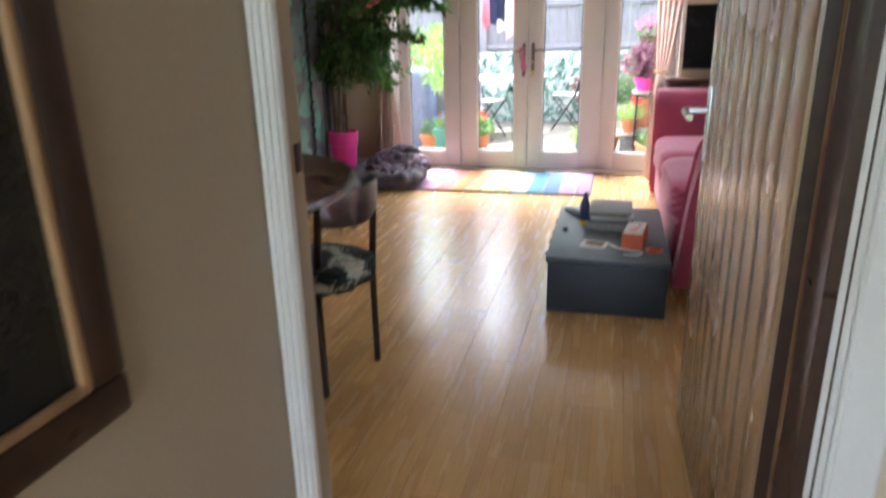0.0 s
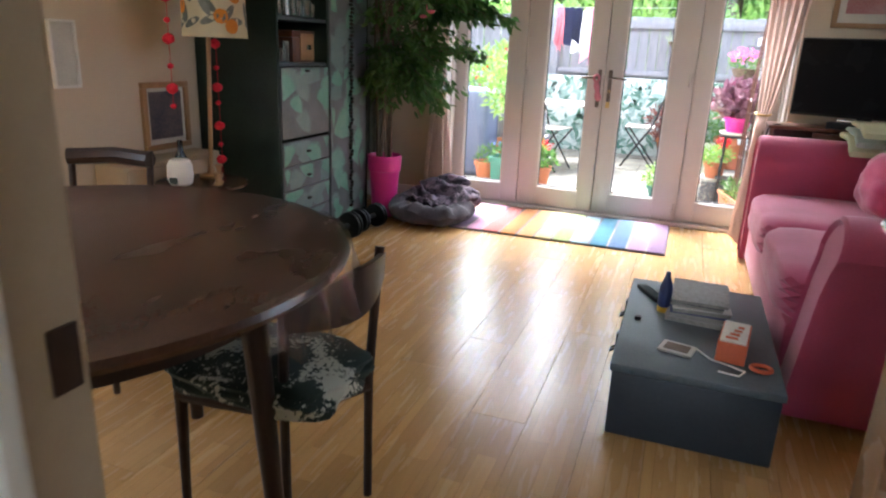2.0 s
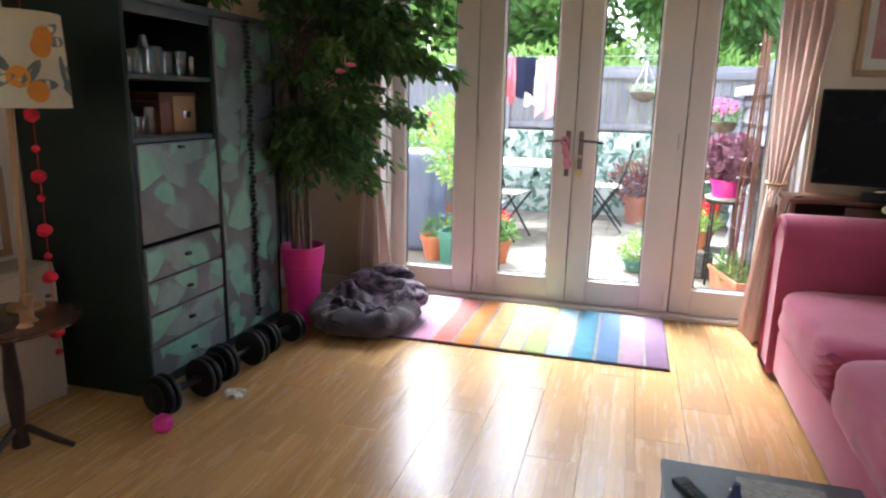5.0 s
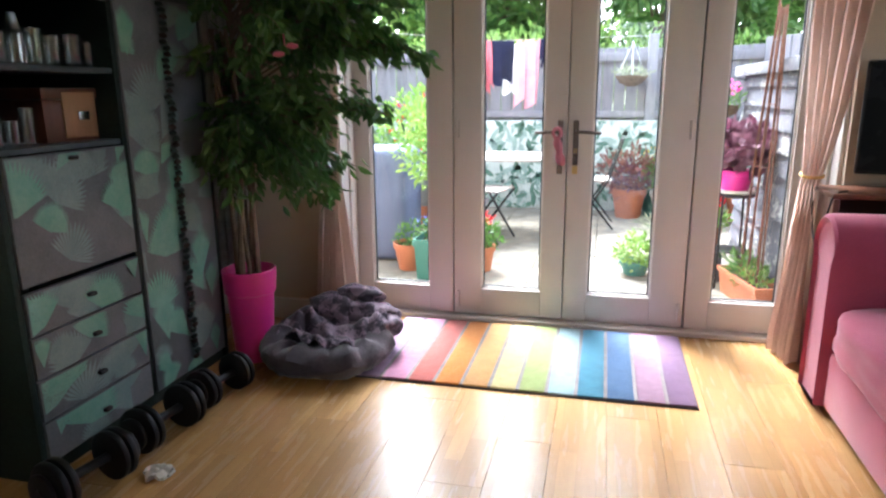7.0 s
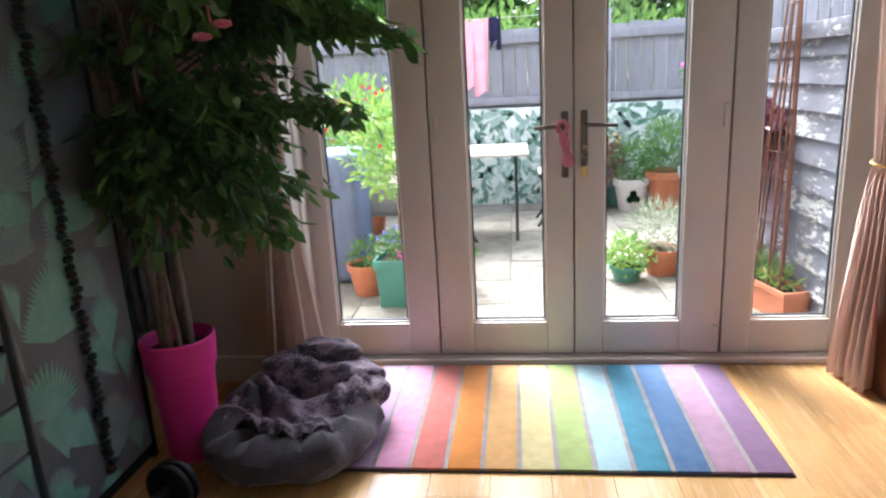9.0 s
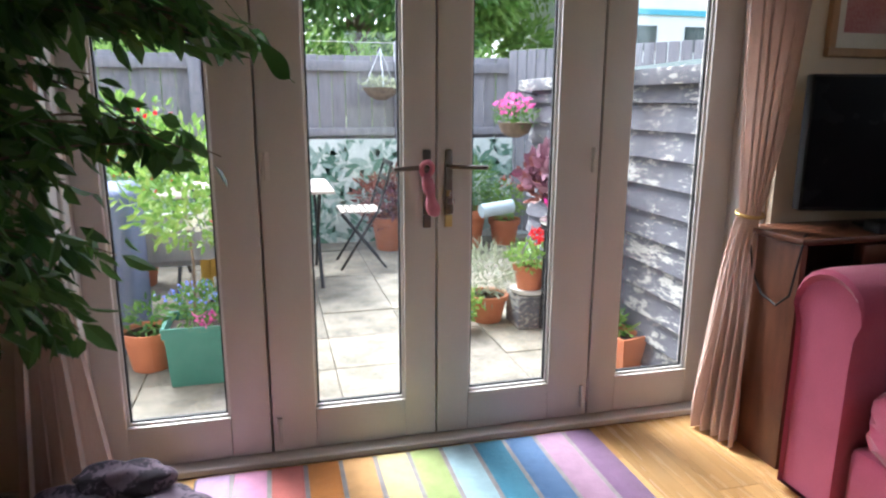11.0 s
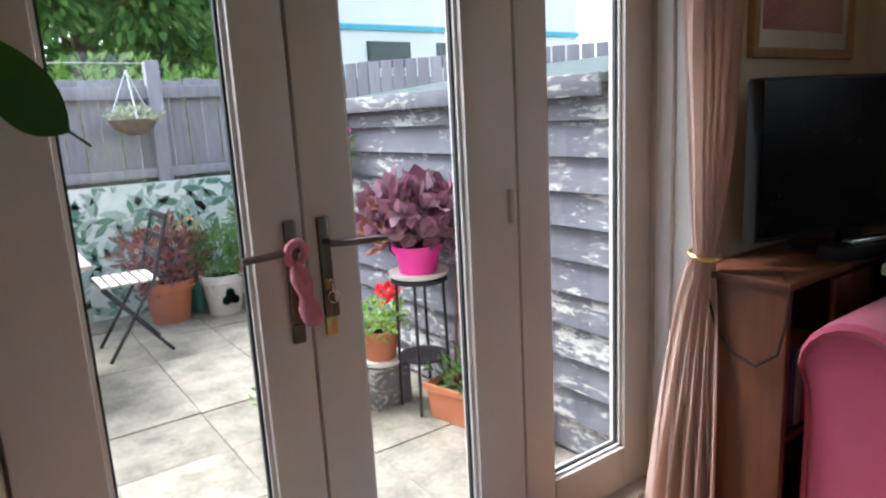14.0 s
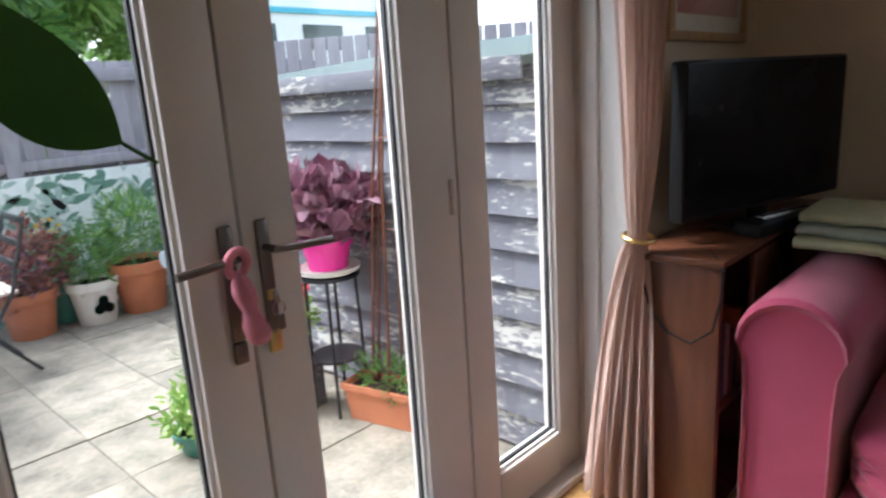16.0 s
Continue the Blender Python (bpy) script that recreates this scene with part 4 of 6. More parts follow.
tagged(part("set_top_box", bm, "plasticblack"), "black set-top box in front of the television", "set-top box")
tagged(part("remote_control", bx(-0.13, 0.1, -0.105, -0.07, 0.864, 0.88, 0.004, turn=TVT), "chrome"), "slim grey remote control lying on the set-top box", "remote control")
cable = [(1.12, 7.36, 0.825), (1.08, 7.33, 0.825), (1.05, 7.30, 0.80), (1.035, 7.30, 0.72), (1.04, 7.32, 0.63), (1.045, 7.38, 0.58), (1.045, 7.45, 0.60), (1.045, 7.5, 0.66), (1.045, 7.53, 0.76)]
tagged(part("cable", tube(B(), cable, 0.004, 6), "plasticblack"), "dark cable looping over the cabinet's side", "cable")
for i in range(9):
    x = 1.10 + i * 0.036
    c = [(0.30, 0.10, 0.03), (0.05, 0.06, 0.14), (0.35, 0.33, 0.3), (0.2, 0.03, 0.05), (0.03, 0.03, 0.04)][i % 5]
    k = "book%d" % (i % 5)
    M.setdefault(k, mat("book_cover", c, 0.5, None, 8, 0.05))
    bk = thing("book", (x + 0.015, 7.4, 0.38), "upright book with coloured spine on the cabinet shelf", "book", "books in the media cabinet")
    h = 0.18 + 0.02 * (i * 7 % 4)
    part("cover", bx(x, x + 0.03, 7.33, 7.50, 0.38, 0.38 + h, 0.003), k, bk)
    part("page_block", bx(x + 0.003, x + 0.027, 7.335, 7.503, 0.383, 0.378 + h), "paper", bk)


def picture(name, x0, x1, y, z0, z1, print_mat, frame_mat, label, wall="y", fw=0.03):
    t = thing(name, ((x0 + x1) / 2, y, z0) if wall == "y" else (y, (x0 + x1) / 2, z0), label, "picture")
    def b(a0, a1, b0, b1, d0, d1, bev=0.0):
        return bx(a0, a1, y - d1, y - d0, b0, b1, bev) if wall == "y" else bx(y + d0, y + d1, a0, a1, b0, b1, bev)
    for a in ((x0, x1, z0, z0 + fw), (x0, x1, z1 - fw, z1), (x0, x0 + fw, z0 + fw, z1 - fw), (x1 - fw, x1, z0 + fw, z1 - fw)):
        part("frame", b(*a, 0, 0.025, 0.004), frame_mat, t)
    part("mount", b(x0 + fw, x1 - fw, z0 + fw, z1 - fw, 0.002, 0.01), "paper", t)
    mw = (x1 - x0) * 0.12
    part("print", b(x0 + fw + mw * 0.5, x1 - fw - mw * 0.5, z0 + fw + mw * 0.7, z1 - fw - mw * 0.5, 0.01, 0.0115), print_mat, t)
    return t


picture("framed_picture", 1.32, 1.96, Y1, 1.41, 2.0, "pinkprint", "oakframe", "dusky red abstract print in light oak frame on wall")
picture("framed_picture", 5.48, 5.82, XL, 0.60, 0.96, "bluepic", "oakframe", "small dark landscape picture in wooden frame", "x")
picture("framed_picture", 4.98, 5.12, XL, 0.95, 1.25, "paper", "white", "narrow white framed card on the cream wall", "x", 0.012)

# ---- small things in the room ----
# side table, lamp and what stands on it
SX, SY = -1.70, 5.42
sd = thing("side_table", (SX, SY, 0), "small round pedestal side table in dark wood", "side table")
part("tabletop", lathe(B(), [(0.21, 0.478), (0.225, 0.484), (0.225, 0.494), (0.21, 0.498)], (SX, SY, 0), 40), "tabletop", sd)
part("column", lathe(B(), [(0.03, 0.03), (0.022, 0.1), (0.03, 0.25), (0.02, 0.4), (0.035, 0.478)], (SX, SY, 0), 20), "chairwood", sd)
for a in (30, 150, 270):
    c, s_ = math.cos(radians(a)), math.sin(radians(a))
    part("foot", tube(B(), [(SX + 0.02 * c, SY + 0.02 * s_, 0.1), (SX + 0.1 * c, SY + 0.1 * s_, 0.05), (SX + 0.17 * c, SY + 0.17 * s_, 0.012)], 0.014, 8, 0.01), "chairwood", sd)
lp = thing("table_lamp", (-1.74, 5.54, 0.498), "slim wooden lamp with botanical printed fabric shade", "lamp")
part("base", lathe(B(), [(0.06, 0.498), (0.06, 0.51), (0.02, 0.52), (0.012, 0.56)], (-1.74, 5.54, 0), 24), "oakframe", lp)
part("stem", tube(B(), [(-1.74, 5.54, 0.53), (-1.71, 5.55, 1.3)], 0.011, 10), "oakframe", lp)
LC = (-1.68, 5.56, 0)
shd = part("shade", lathe(B(), [(0.150, 1.20), (0.155, 1.20), (0.145, 1.50), (0.14, 1.50), (0.150, 1.202)], LC, 40, False), "shade", lp, "cream shade printed with fruit and leaves")
part("shade_ring", tube(B(), [(LC[0] - 0.03, LC[1] - 0.01, 1.3), (LC[0] + 0.15, LC[1], 1.21)], 0.003, 5), "brass", lp)
M["cushion"].node_tree.nodes["Principled BSDF"].inputs["Sheen Weight"].default_value = 0.1
M["orange"] = mat("orange_fruit_print", (0.72, 0.28, 0.02), 0.8, (0.6, 0.2, 0.02), 9)
M["greyleafprint"] = mat("grey_leaf_print", (0.10, 0.12, 0.11), 0.8, (0.2, 0.2, 0.18), 9)
rnd = random.Random(5)
for k, n_, sz in (("orange", 7, 0.035), ("greyleafprint", 26, 0.05)):
    bm = B()
    for _ in range(n_):
        a0, z0, tw = rnd.uniform(-2.2, 1.0), rnd.uniform(1.25, 1.44), rnd.uniform(0, 3)
        vs = []
        for i in range(10):
            b = i * math.tau / 10
            u, v = sz * math.cos(b), sz * (1 if k == "orange" else 0.35) * math.sin(b)
            du, dz = u * math.cos(tw) - v * math.sin(tw), u * math.sin(tw) + v * math.cos(tw)
            z = min(max(z0 + dz, 1.205), 1.495)
            r = 0.157 - 0.010 * (z - 1.2) / 0.3 + (0.001 if k == "orange" else 0.0)
            vs.append(bm.verts.new((LC[0] + r * math.cos(a0 + du / r), LC[1] + r * math.sin(a0 + du / r), z)))
        bm.faces.new(vs)
    tagged(part("shade_print", bm, k, shd, smooth=False), kind="stuff")
cd = thing("ceramic_jar", (SX - 0.02, SY - 0.13, 0.498), "white rounded ceramic jar with a small grey label", "jar")
part("body", lathe(B(), [(0.04, 0.498), (0.055, 0.51), (0.062, 0.55), (0.058, 0.6), (0.045, 0.625), (0.035, 0.628)], (SX - 0.02, SY - 0.13, 0), 28), "white", cd)
part("label", bx(SX - 0.03, SX + 0.01, SY - 0.196, SY - 0.186, 0.515, 0.545), "felt", cd)
M["bottleglass"] = mat("dark_bottle_glass", (0.015, 0.012, 0.01), 0.1)
bt = thing("bottle", (SX - 0.1, SY - 0.03, 0.498), "dark glass bottle on the side table", "bottle")
part("body", lathe(B(), [(0.03, 0.498), (0.032, 0.61), (0.013, 0.65), (0.013, 0.70)], (SX - 0.1, SY - 0.03, 0), 20), "bottleglass", bt)
for dx, dy, h in ((0.09, 0.02, 0.09), (0.12, -0.03, 0.06)):
    g = thing("candle_holder", (SX + dx, SY + dy, 0.498), "small wooden candle holder on the side table", "candle holder")
    part("body", lathe(B(), [(0.025, 0.498), (0.012, 0.51), (0.012, 0.498 + h - 0.02), (0.022, 0.498 + h)], (SX + dx, SY + dy, 0), 16), "oakframe", g)
# cream low cupboard under the picture
cc = thing("low_cupboard", (-2.0, 5.45, 0), "low cream painted cupboard against the wall", "cupboard")
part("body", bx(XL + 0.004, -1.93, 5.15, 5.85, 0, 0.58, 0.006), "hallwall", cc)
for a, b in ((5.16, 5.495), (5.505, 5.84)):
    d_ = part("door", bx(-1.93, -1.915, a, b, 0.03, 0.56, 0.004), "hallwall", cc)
    part("knob", lathe(B(), [(0.012, 0), (0.012, 0.01)], (-1.908, b - 0.05, 0.45), 12), "darkwood", d_)
# pompom garlands
for gx, gy, z0, z1, sd_ in ((-1.72, 5.28, 0.88, 1.95, 3), (-1.82, 5.73, 0.25, 1.28, 4)):
    ga = thing("pompom_garland", (gx, gy, z0), "hanging garland of red wool pompoms on string", "garland")
    part("string", tube(B(), [(gx, gy, z0), (gx + 0.004, gy, (z0 + z1) / 2), (gx, gy, H + 0.003)], 0.0015, 5), "pom", ga)
    z, i = z0, 0
    while z < z1:
        r = 0.028 if i % 2 else 0.015
        part("pompom", blob(B(), (gx, gy, z), (r, r, r * 0.9), 0.25, 2, 9, 2.0), "pom", ga)
        z, i = z + 0.082 + 0.02 * (i % 3), i + 1
# niche contents
jb = thing("wooden_box", (-1.75, 6.3, 1.078), "small brown wooden chest with a pale metal plate", "box")
part("body", bx(-1.86, -1.66, 6.22, 6.46, 1.078, 1.22, 0.005), "mahogany", jb)
part("lid", bx(-1.865, -1.655, 6.215, 6.465, 1.222, 1.26, 0.006), "mahogany", jb)
part("front_panel", bx(-1.66, -1.654, 6.30, 6.45, 1.09, 1.245, 0.002), "oakframe", jb)
part("plate", bx(-1.654, -1.648, 6.36, 6.41, 1.15, 1.18, 0.002), "chrome", jb)
M["drink"] = glassmat("clear_drinking_glass", (0.9, 0.93, 0.92), 0.02, 0.8)
for i, (y, r, h) in enumerate(((6.03, 0.018, 0.15), (6.10, 0.03, 0.10), (6.17, 0.04, 0.16), (6.24, 0.03, 0.12), (6.31, 0.03, 0.10), (6.40, 0.035, 0.11), (6.47, 0.03, 0.09))):
    g = thing("drinking_glass" if i not in (0, 2) else "glass_bottle", (-1.68, y, 1.328), "clear glass vessel on the cabinet shelf", "glass", "glasses in the niche")
    pr = [(r * 0.8, 0.0), (r, 0.01), (r, h * 0.6), (r * (0.4 if i in (0, 2) else 1.05), h * 0.8), (r * (0.4 if i in (0, 2) else 1.1), h), (r * (0.32 if i in (0, 2) else 1.03), h), (r * 0.9, h * 0.55), (r * 0.85, 0.015)]
    part("vessel", lathe(B(), pr, (-1.68, y, 1.328), 20), "drink", g)
for y, h in ((6.03, 0.1), (6.09, 0.08), (6.15, 0.12)):
    g = thing("drinking_glass", (-1.66, y, 1.078), "clear glass vessel on the cabinet shelf", "glass", "glasses in the niche")
    part("vessel", lathe(B(), [(0.02, 0), (0.024, h), (0.021, h), (0.018, 0.01)], (-1.66, y, 1.078), 18), "drink", g)
# things on top of the cabinet
for y, w_, h, pm in ((6.02, 0.16, 0.2, "bluepic"), (6.30, 0.2, 0.24, "pinkprint"), (6.42, 0.12, 0.3, "bluepic")):
    fr = thing("photo_frame", (-1.8, y, CT + 0.03), "small standing photo frame on the cabinet top", "photo frame")
    part("frame", bx(-1.80, -1.785, y - w_ / 2, y + w_ / 2, CT + 0.03, CT + 0.03 + h, 0.004), "oakframe", fr)
    part("photo", bx(-1.785, -1.782, y - w_ / 2 + 0.02, y + w_ / 2 - 0.02, CT + 0.05, CT + 0.01 + h), pm, fr)
for y, n_ in ((6.03, 160), (6.62, 260)):
    pt2 = thing("trailing_plant", (-1.74, y, CT + 0.03), "trailing green houseplant in small pot on cabinet", "plant")
    part("pot", lathe(B(), [(0.05, 0), (0.065, 0.1), (0.058, 0.1), (0.045, 0.02)], (-1.74, y, CT + 0.03), 20), "cabdark", pt2)
    part("foliage", bush((-1.72, y, CT + 0.15), (0.15, 0.17, 0.08), n_, 0.07, 0.03, 3 + n_, -0.5), "fig", pt2)
# chain of dark beads hanging down the tall door
bc = thing("bead_garland", (CX + 0.02, 6.74, 0.2), "long hanging string of dark beads and leaves", "garland")
for i in range(64):
    z = 0.12 + i * 0.0235
    part("bead", blob(B(), (CX + 0.022 + 0.004 * math.sin(i * 2.1), 6.74 + 0.008 * math.sin(i * 1.3), z), (0.013, 0.02, 0.013), 0.3, 1, 5, 2), "cabdark" if i % 3 else "soil", bc)
# trunk clutter
ZT = 0.256
for i, (w_, d_, h, k) in enumerate(((0.21, 0.27, 0.022, "book2"), (0.2, 0.26, 0.018, "book1"), (0.205, 0.255, 0.02, "paper"), (0.19, 0.25, 0.016, "book4"), (0.2, 0.26, 0.012, "pageedge"))):
    z = ZT + sum((0.022, 0.018, 0.02, 0.016, 0.012)[:i])
    T = Matrix.Translation((0.71, 5.30, 0)) @ Matrix.Rotation(radians(-6 + 5 * (i % 3)), 4, "Z")
    bk = thing("magazine", (0.71, 5.30, z), "book lying in a stack on the trunk", "book", "books on the trunk")
    part("cover", bx(-w_ / 2, w_ / 2, -d_ / 2, d_ / 2, z + h * 0.75, z + h, 0.001, turn=T), k, bk)
    part("page_block", bx(-w_ / 2 + 0.003, w_ / 2 - 0.003, -d_ / 2 + 0.003, d_ / 2 - 0.003, z + 0.0005, z + h * 0.75, turn=T), "pageedge", bk)
M["orangebox"] = mat("orange_card", (0.60, 0.13, 0.05), 0.6, (0.5, 0.1, 0.04), 9)
tbx = thing("tissue_box", (0.80, 5.0, ZT), "orange and white printed card box on the trunk", "box")
TB = Matrix.Translation((0.82, 4.98, 0)) @ Matrix.Rotation(radians(-8), 4, "Z")
part("body", bx(-0.045, 0.045, -0.10, 0.10, ZT, ZT + 0.07, 0.003, turn=TB), "orangebox", tbx)
part("top_print", bx(-0.04, 0.04, -0.095, 0.095, ZT + 0.07, ZT + 0.074, turn=TB), "paper", tbx, "white printed lid")
for k in range(4):
    part("motif", bx(-0.025 + 0.01 * k, 0.012 + 0.004 * k, -0.07 + 0.035 * k, -0.05 + 0.035 * k, ZT + 0.074, ZT + 0.0752, turn=TB), "orangebox", tbx)
TR = Matrix.Translation((0.53, 5.43, 0)) @ Matrix.Rotation(radians(28), 4, "Z")
rm = thing("remote_control", (0.53, 5.43, ZT), "long black television remote control with pale buttons", "remote control")
part("body", bx(-0.022, 0.022, -0.09, 0.09, ZT, ZT + 0.018, 0.005, turn=TR), "plasticblack", rm)
for k in range(8):
    for j in (-1, 0, 1):
        part("button", bx(j * 0.012 - 0.004, j * 0.012 + 0.004, -0.07 + k * 0.017, -0.06 + k * 0.017, ZT + 0.018, ZT + 0.020, turn=TR), "felt", rm)
M["navy"] = mat("navy_plastic", (0.02, 0.03, 0.10), 0.4)
bo = thing("squeezy_bottle", (0.585, 5.27, ZT), "navy bottle with yellow base beside the books", "bottle")
part("body", lathe(B(), [(0.022, 0.02), (0.025, 0.03), (0.024, 0.10), (0.01, 0.14), (0.008, 0.16)], (0.585, 5.27, ZT), 20), "navy", bo)
part("base", lathe(B(), [(0.024, 0), (0.025, 0.02)], (0.585, 5.27, ZT), 20), "yellow", bo)
TP = Matrix.Translation((0.645, 4.92, 0)) @ Matrix.Rotation(radians(-14), 4, "Z")
nb = thing("notebook", (0.645, 4.92, ZT), "small pale notebook lying on the trunk", "notebook")
part("cover", bx(-0.055, 0.055, -0.045, 0.045, ZT, ZT + 0.008, 0.002, turn=TP), "paper", nb)
part("panel", bx(-0.04, 0.04, -0.03, 0.03, ZT + 0.008, ZT + 0.0095, turn=TP), "bark", nb)
tagged(part("charging_cable", tube(B(), [(0.71, 4.94, ZT + 0.004), (0.75, 4.88, ZT + 0.004), (0.80, 4.86, ZT + 0.004), (0.85, 4.83, ZT + 0.004), (0.83, 4.79, ZT + 0.004), (0.77, 4.80, ZT + 0.004)], 0.003, 6), "white"), "white charging cable coiled on the trunk", "cable")
tagged(part("wristband", tube(B(), [(0.90 + 0.03 * math.cos(a), 4.87 + 0.025 * math.sin(a), ZT + 0.007) for a in [i * math.tau / 20 for i in range(21)]], 0.007, 8), "orangebox"), "small red and black loop lying on the trunk", "band")
tagged(part("cork_dot", lathe(B(), [(0.012, 0), (0.012, 0.012)], (0.50, 5.14, ZT), 14), "plasticblack"), "small black round button on the trunk lid", "button")
# cushions and covers on the sofa
M["floral"] = mat("red_floral_cotton", (0.50, 0.22, 0.16), 0.9, (0.25, 0.09, 0.08), 16, 0.3)
M["khaki"] = mat("khaki_knit", (0.24, 0.20, 0.14), 0.95, (0.17, 0.14, 0.1), 14, 0.5)
M["softpink"] = mat("pink_cushion_velvet", (0.62, 0.08, 0.19), 0.9, (0.5, 0.06, 0.14), 6, 0.3, sheen=0.5)
cu = blob(B(), (1.62, 6.66, 0.60), (0.15, 0.24, 0.17), 0.18, 4, 2.5, 2.6)
tagged(part("scatter_cushion", cu, "softpink"), "plump pink velvet cushion on the sofa", "cushion")
cu = blob(B(), (1.50, 5.55, 0.55), (0.16, 0.2, 0.13), 0.2, 4, 2.5, 3)
tagged(part("scatter_cushion", cu, "floral"), "red floral cotton cushion on the sofa", "cushion")
cu = blob(B(), (1.62, 5.62, 0.68), (0.2, 0.26, 0.10), 0.25, 4, 3, 3)
tagged(part("throw_blanket", cu, "khaki"), "khaki knitted throw heaped on the sofa", "blanket")
tagged(part("grey_jumper", blob(B(), (1.78, 6.78, 0.83), (0.17, 0.24, 0.06), 0.4, 4, 3, 3), "silver"), "crumpled grey-green jumper over the sofa back", "clothing")
for k, (x, y, z) in enumerate(((1.55, 6.45, 0.74), (1.58, 6.38, 0.70), (1.60, 6.52, 0.77))):
    tagged(part("wool_pompom", blob(B(), (x, y, z), (0.035, 0.035, 0.035), 0.25, 3, 9, 2), "pom" if k < 2 else "white"), "wool pompom trim on the cushions", "pompom")
# folded quilt on the far arm
M["quilt1"] = mat("pale_yellow_quilt", (0.58, 0.58, 0.36), 0.95, (0.5, 0.5, 0.3), 18, 0.4)
M["quilt2"] = mat("grey_green_quilt", (0.42, 0.46, 0.38), 0.95, (0.34, 0.38, 0.3), 18, 0.4)
ql = thing("folded_quilt", (1.62, 7.1, 0.775), "folded pale yellow and grey quilt on the sofa arm", "blanket")
for k in range(3):
    # each fold is a flattened loop of padded cloth, its round edge towards the room
    bm = B()
    half, th = 0.17 - 0.012 * k, 0.015
    loop = [(half, -th), (-half + th, -th)] + [(-half + th - th * math.sin(q), -th * math.cos(q)) for q in [i * math.pi / 6 for i in range(1, 6)]] + [(-half + th, th), (half, th)]
    rings = []
    for j in range(15):
        f = j / 14
        sag = -0.055 * max(0, 0.35 - f) / 0.35 * (1.3 - 0.3 * k)
        rings.append([bm.verts.new((1.60 + 0.012 * k + u + 0.008 * noise.noise(Vector((f * 4, k, 1))), 6.90 + 0.34 * f, 0.80 + 0.034 * k + v * (1 + 0.3 * noise.noise(Vector((u * 9, f * 5, k)))) + sag + 0.006 * noise.noise(Vector((u * 6, f * 4, k + 3))))) for u, v in loop])
    for p, q in zip(rings, rings[1:]):
        for i in range(len(loop)):
            j = (i + 1) % len(loop)
            bm.faces.new((p[i], p[j], q[j], q[i]))
    bm.faces.new(rings[0])
    bm.faces.new(rings[-1][::-1])
    part("fold", bm, "quilt1" if k != 1 else "quilt2", ql)
# second chair on the far side of the table
ch2 = thing("dining_chair", (-1.30, 4.35, 0), "dark teak dining chair on the table's far side", "chair")
for x, y in ((-1.16, 4.28), (-1.42, 4.18), (-1.22, 4.56), (-1.48, 4.46)):
    part("leg", tube(B(), [(x, y, 0), (x, y, 0.40)], 0.011, 8, 0.016), "chairwood", ch2)
part("seat", bx(-1.50, -1.14, 4.18, 4.56, 0.40, 0.43, 0.012), "chairwood", ch2)
for x, y in ((-1.22, 4.56), (-1.48, 4.46)):
    part("back_post", tube(B(), [(x, y, 0.42), (x, y + 0.03, 0.80)], 0.012, 8), "chairwood", ch2)
part("backrest", tube(B(), [(-1.21, 4.58, 0.77), (-1.36, 4.57, 0.775), (-1.49, 4.48, 0.77)], 0.03, 8), "chairwood", ch2)
# grey patterned hanging in the corner behind the fig
bm = B()
n_ = 30
g = [[bm.verts.new((-1.94 + 0.24 * i / n_, 7.56 + 0.012 * math.sin(i * 1.1), 0.25 + 1.95 * j / 12)) for j in range(13)] for i in range(n_ + 1)]
for i in range(n_):
    for j in range(12):
        bm.faces.new((g[i][j], g[i + 1][j], g[i + 1][j + 1], g[i][j + 1]))
bmesh.ops.solidify(bm, geom=list(bm.faces), thickness=0.003)
tagged(part("wall_hanging", bm, "greydrape"), "grey and white patterned cloth hanging in the corner", "wall hanging")
# skirting
for nm, a in (("baseboard_left", (XL, XL + 0.018, Y0, 5.14, 0, 0.12)), ("baseboard_corner", (XL, XL + 0.018, 7.08, Y1, 0, 0.12)), ("baseboard_garden_left", (XL + 0.02, -1.22, Y1 - 0.018, Y1, 0, 0.12)), ("baseboard_garden_right", (1.18, XR, Y1 - 0.018, Y1 - 0.0, 0, 0.12)), ("baseboard_right", (XR - 0.018, XR, Y0, Y1 - 0.02, 0, 0.12))):
    structure(nm, bx(*a, 0.004), "white", "white painted skirting board", "baseboard")
# latch plate in the doorway and paper by the dumbbells
tagged(part("latch_plate", bx(0.181, 0.1845, Y0 - 0.022, Y0 + 0.002, 0.95, 1.0, 0.001), "darkwood"), "old brown latch plate on the door lining", "latch plate")
rumpled("paper_scrap", -1.30, -1.2, 6.0, 6.1, 0.012, 0.02, "paper", "crumpled white paper scrap on the floor", "paper", 6, 12)
tagged(part("pink_ball", blob(B(), (-1.33, 5.70, 0.035), (0.035, 0.035, 0.035), 0.1, 3), "pinkpot"), "small pink toy ball beside the dumbbells", "ball")

# ---- garden ----
GZ = -0.05
gr = structure("ground", bx(-400, 400, 7.95, 500, -0.4, GZ - 0.02), "joint", "bare earth and dark joints under the patio slabs", "ground")
structure("lawn_beyond", bx(-400, 400, 12.1, 500, -0.35, GZ - 0.005), "grass", "rough grass beyond the fence", "ground")
structure("ground_behind", bx(-400, 400, -400, 0.2, -0.4, -0.15), "grass", "grass on the street side", "ground")
for sx in ((-400, XL - 0.13), (XR + 0.13, 400)):
    structure("ground_side", bx(*sx, 0.2, 7.95, -0.4, -0.15), "grass", "grass at the side of the house", "ground")
pv = thing("pavement", (0, 9.8, GZ), "square weathered buff concrete patio slabs with mossy joints", "pavement", kind="structure")
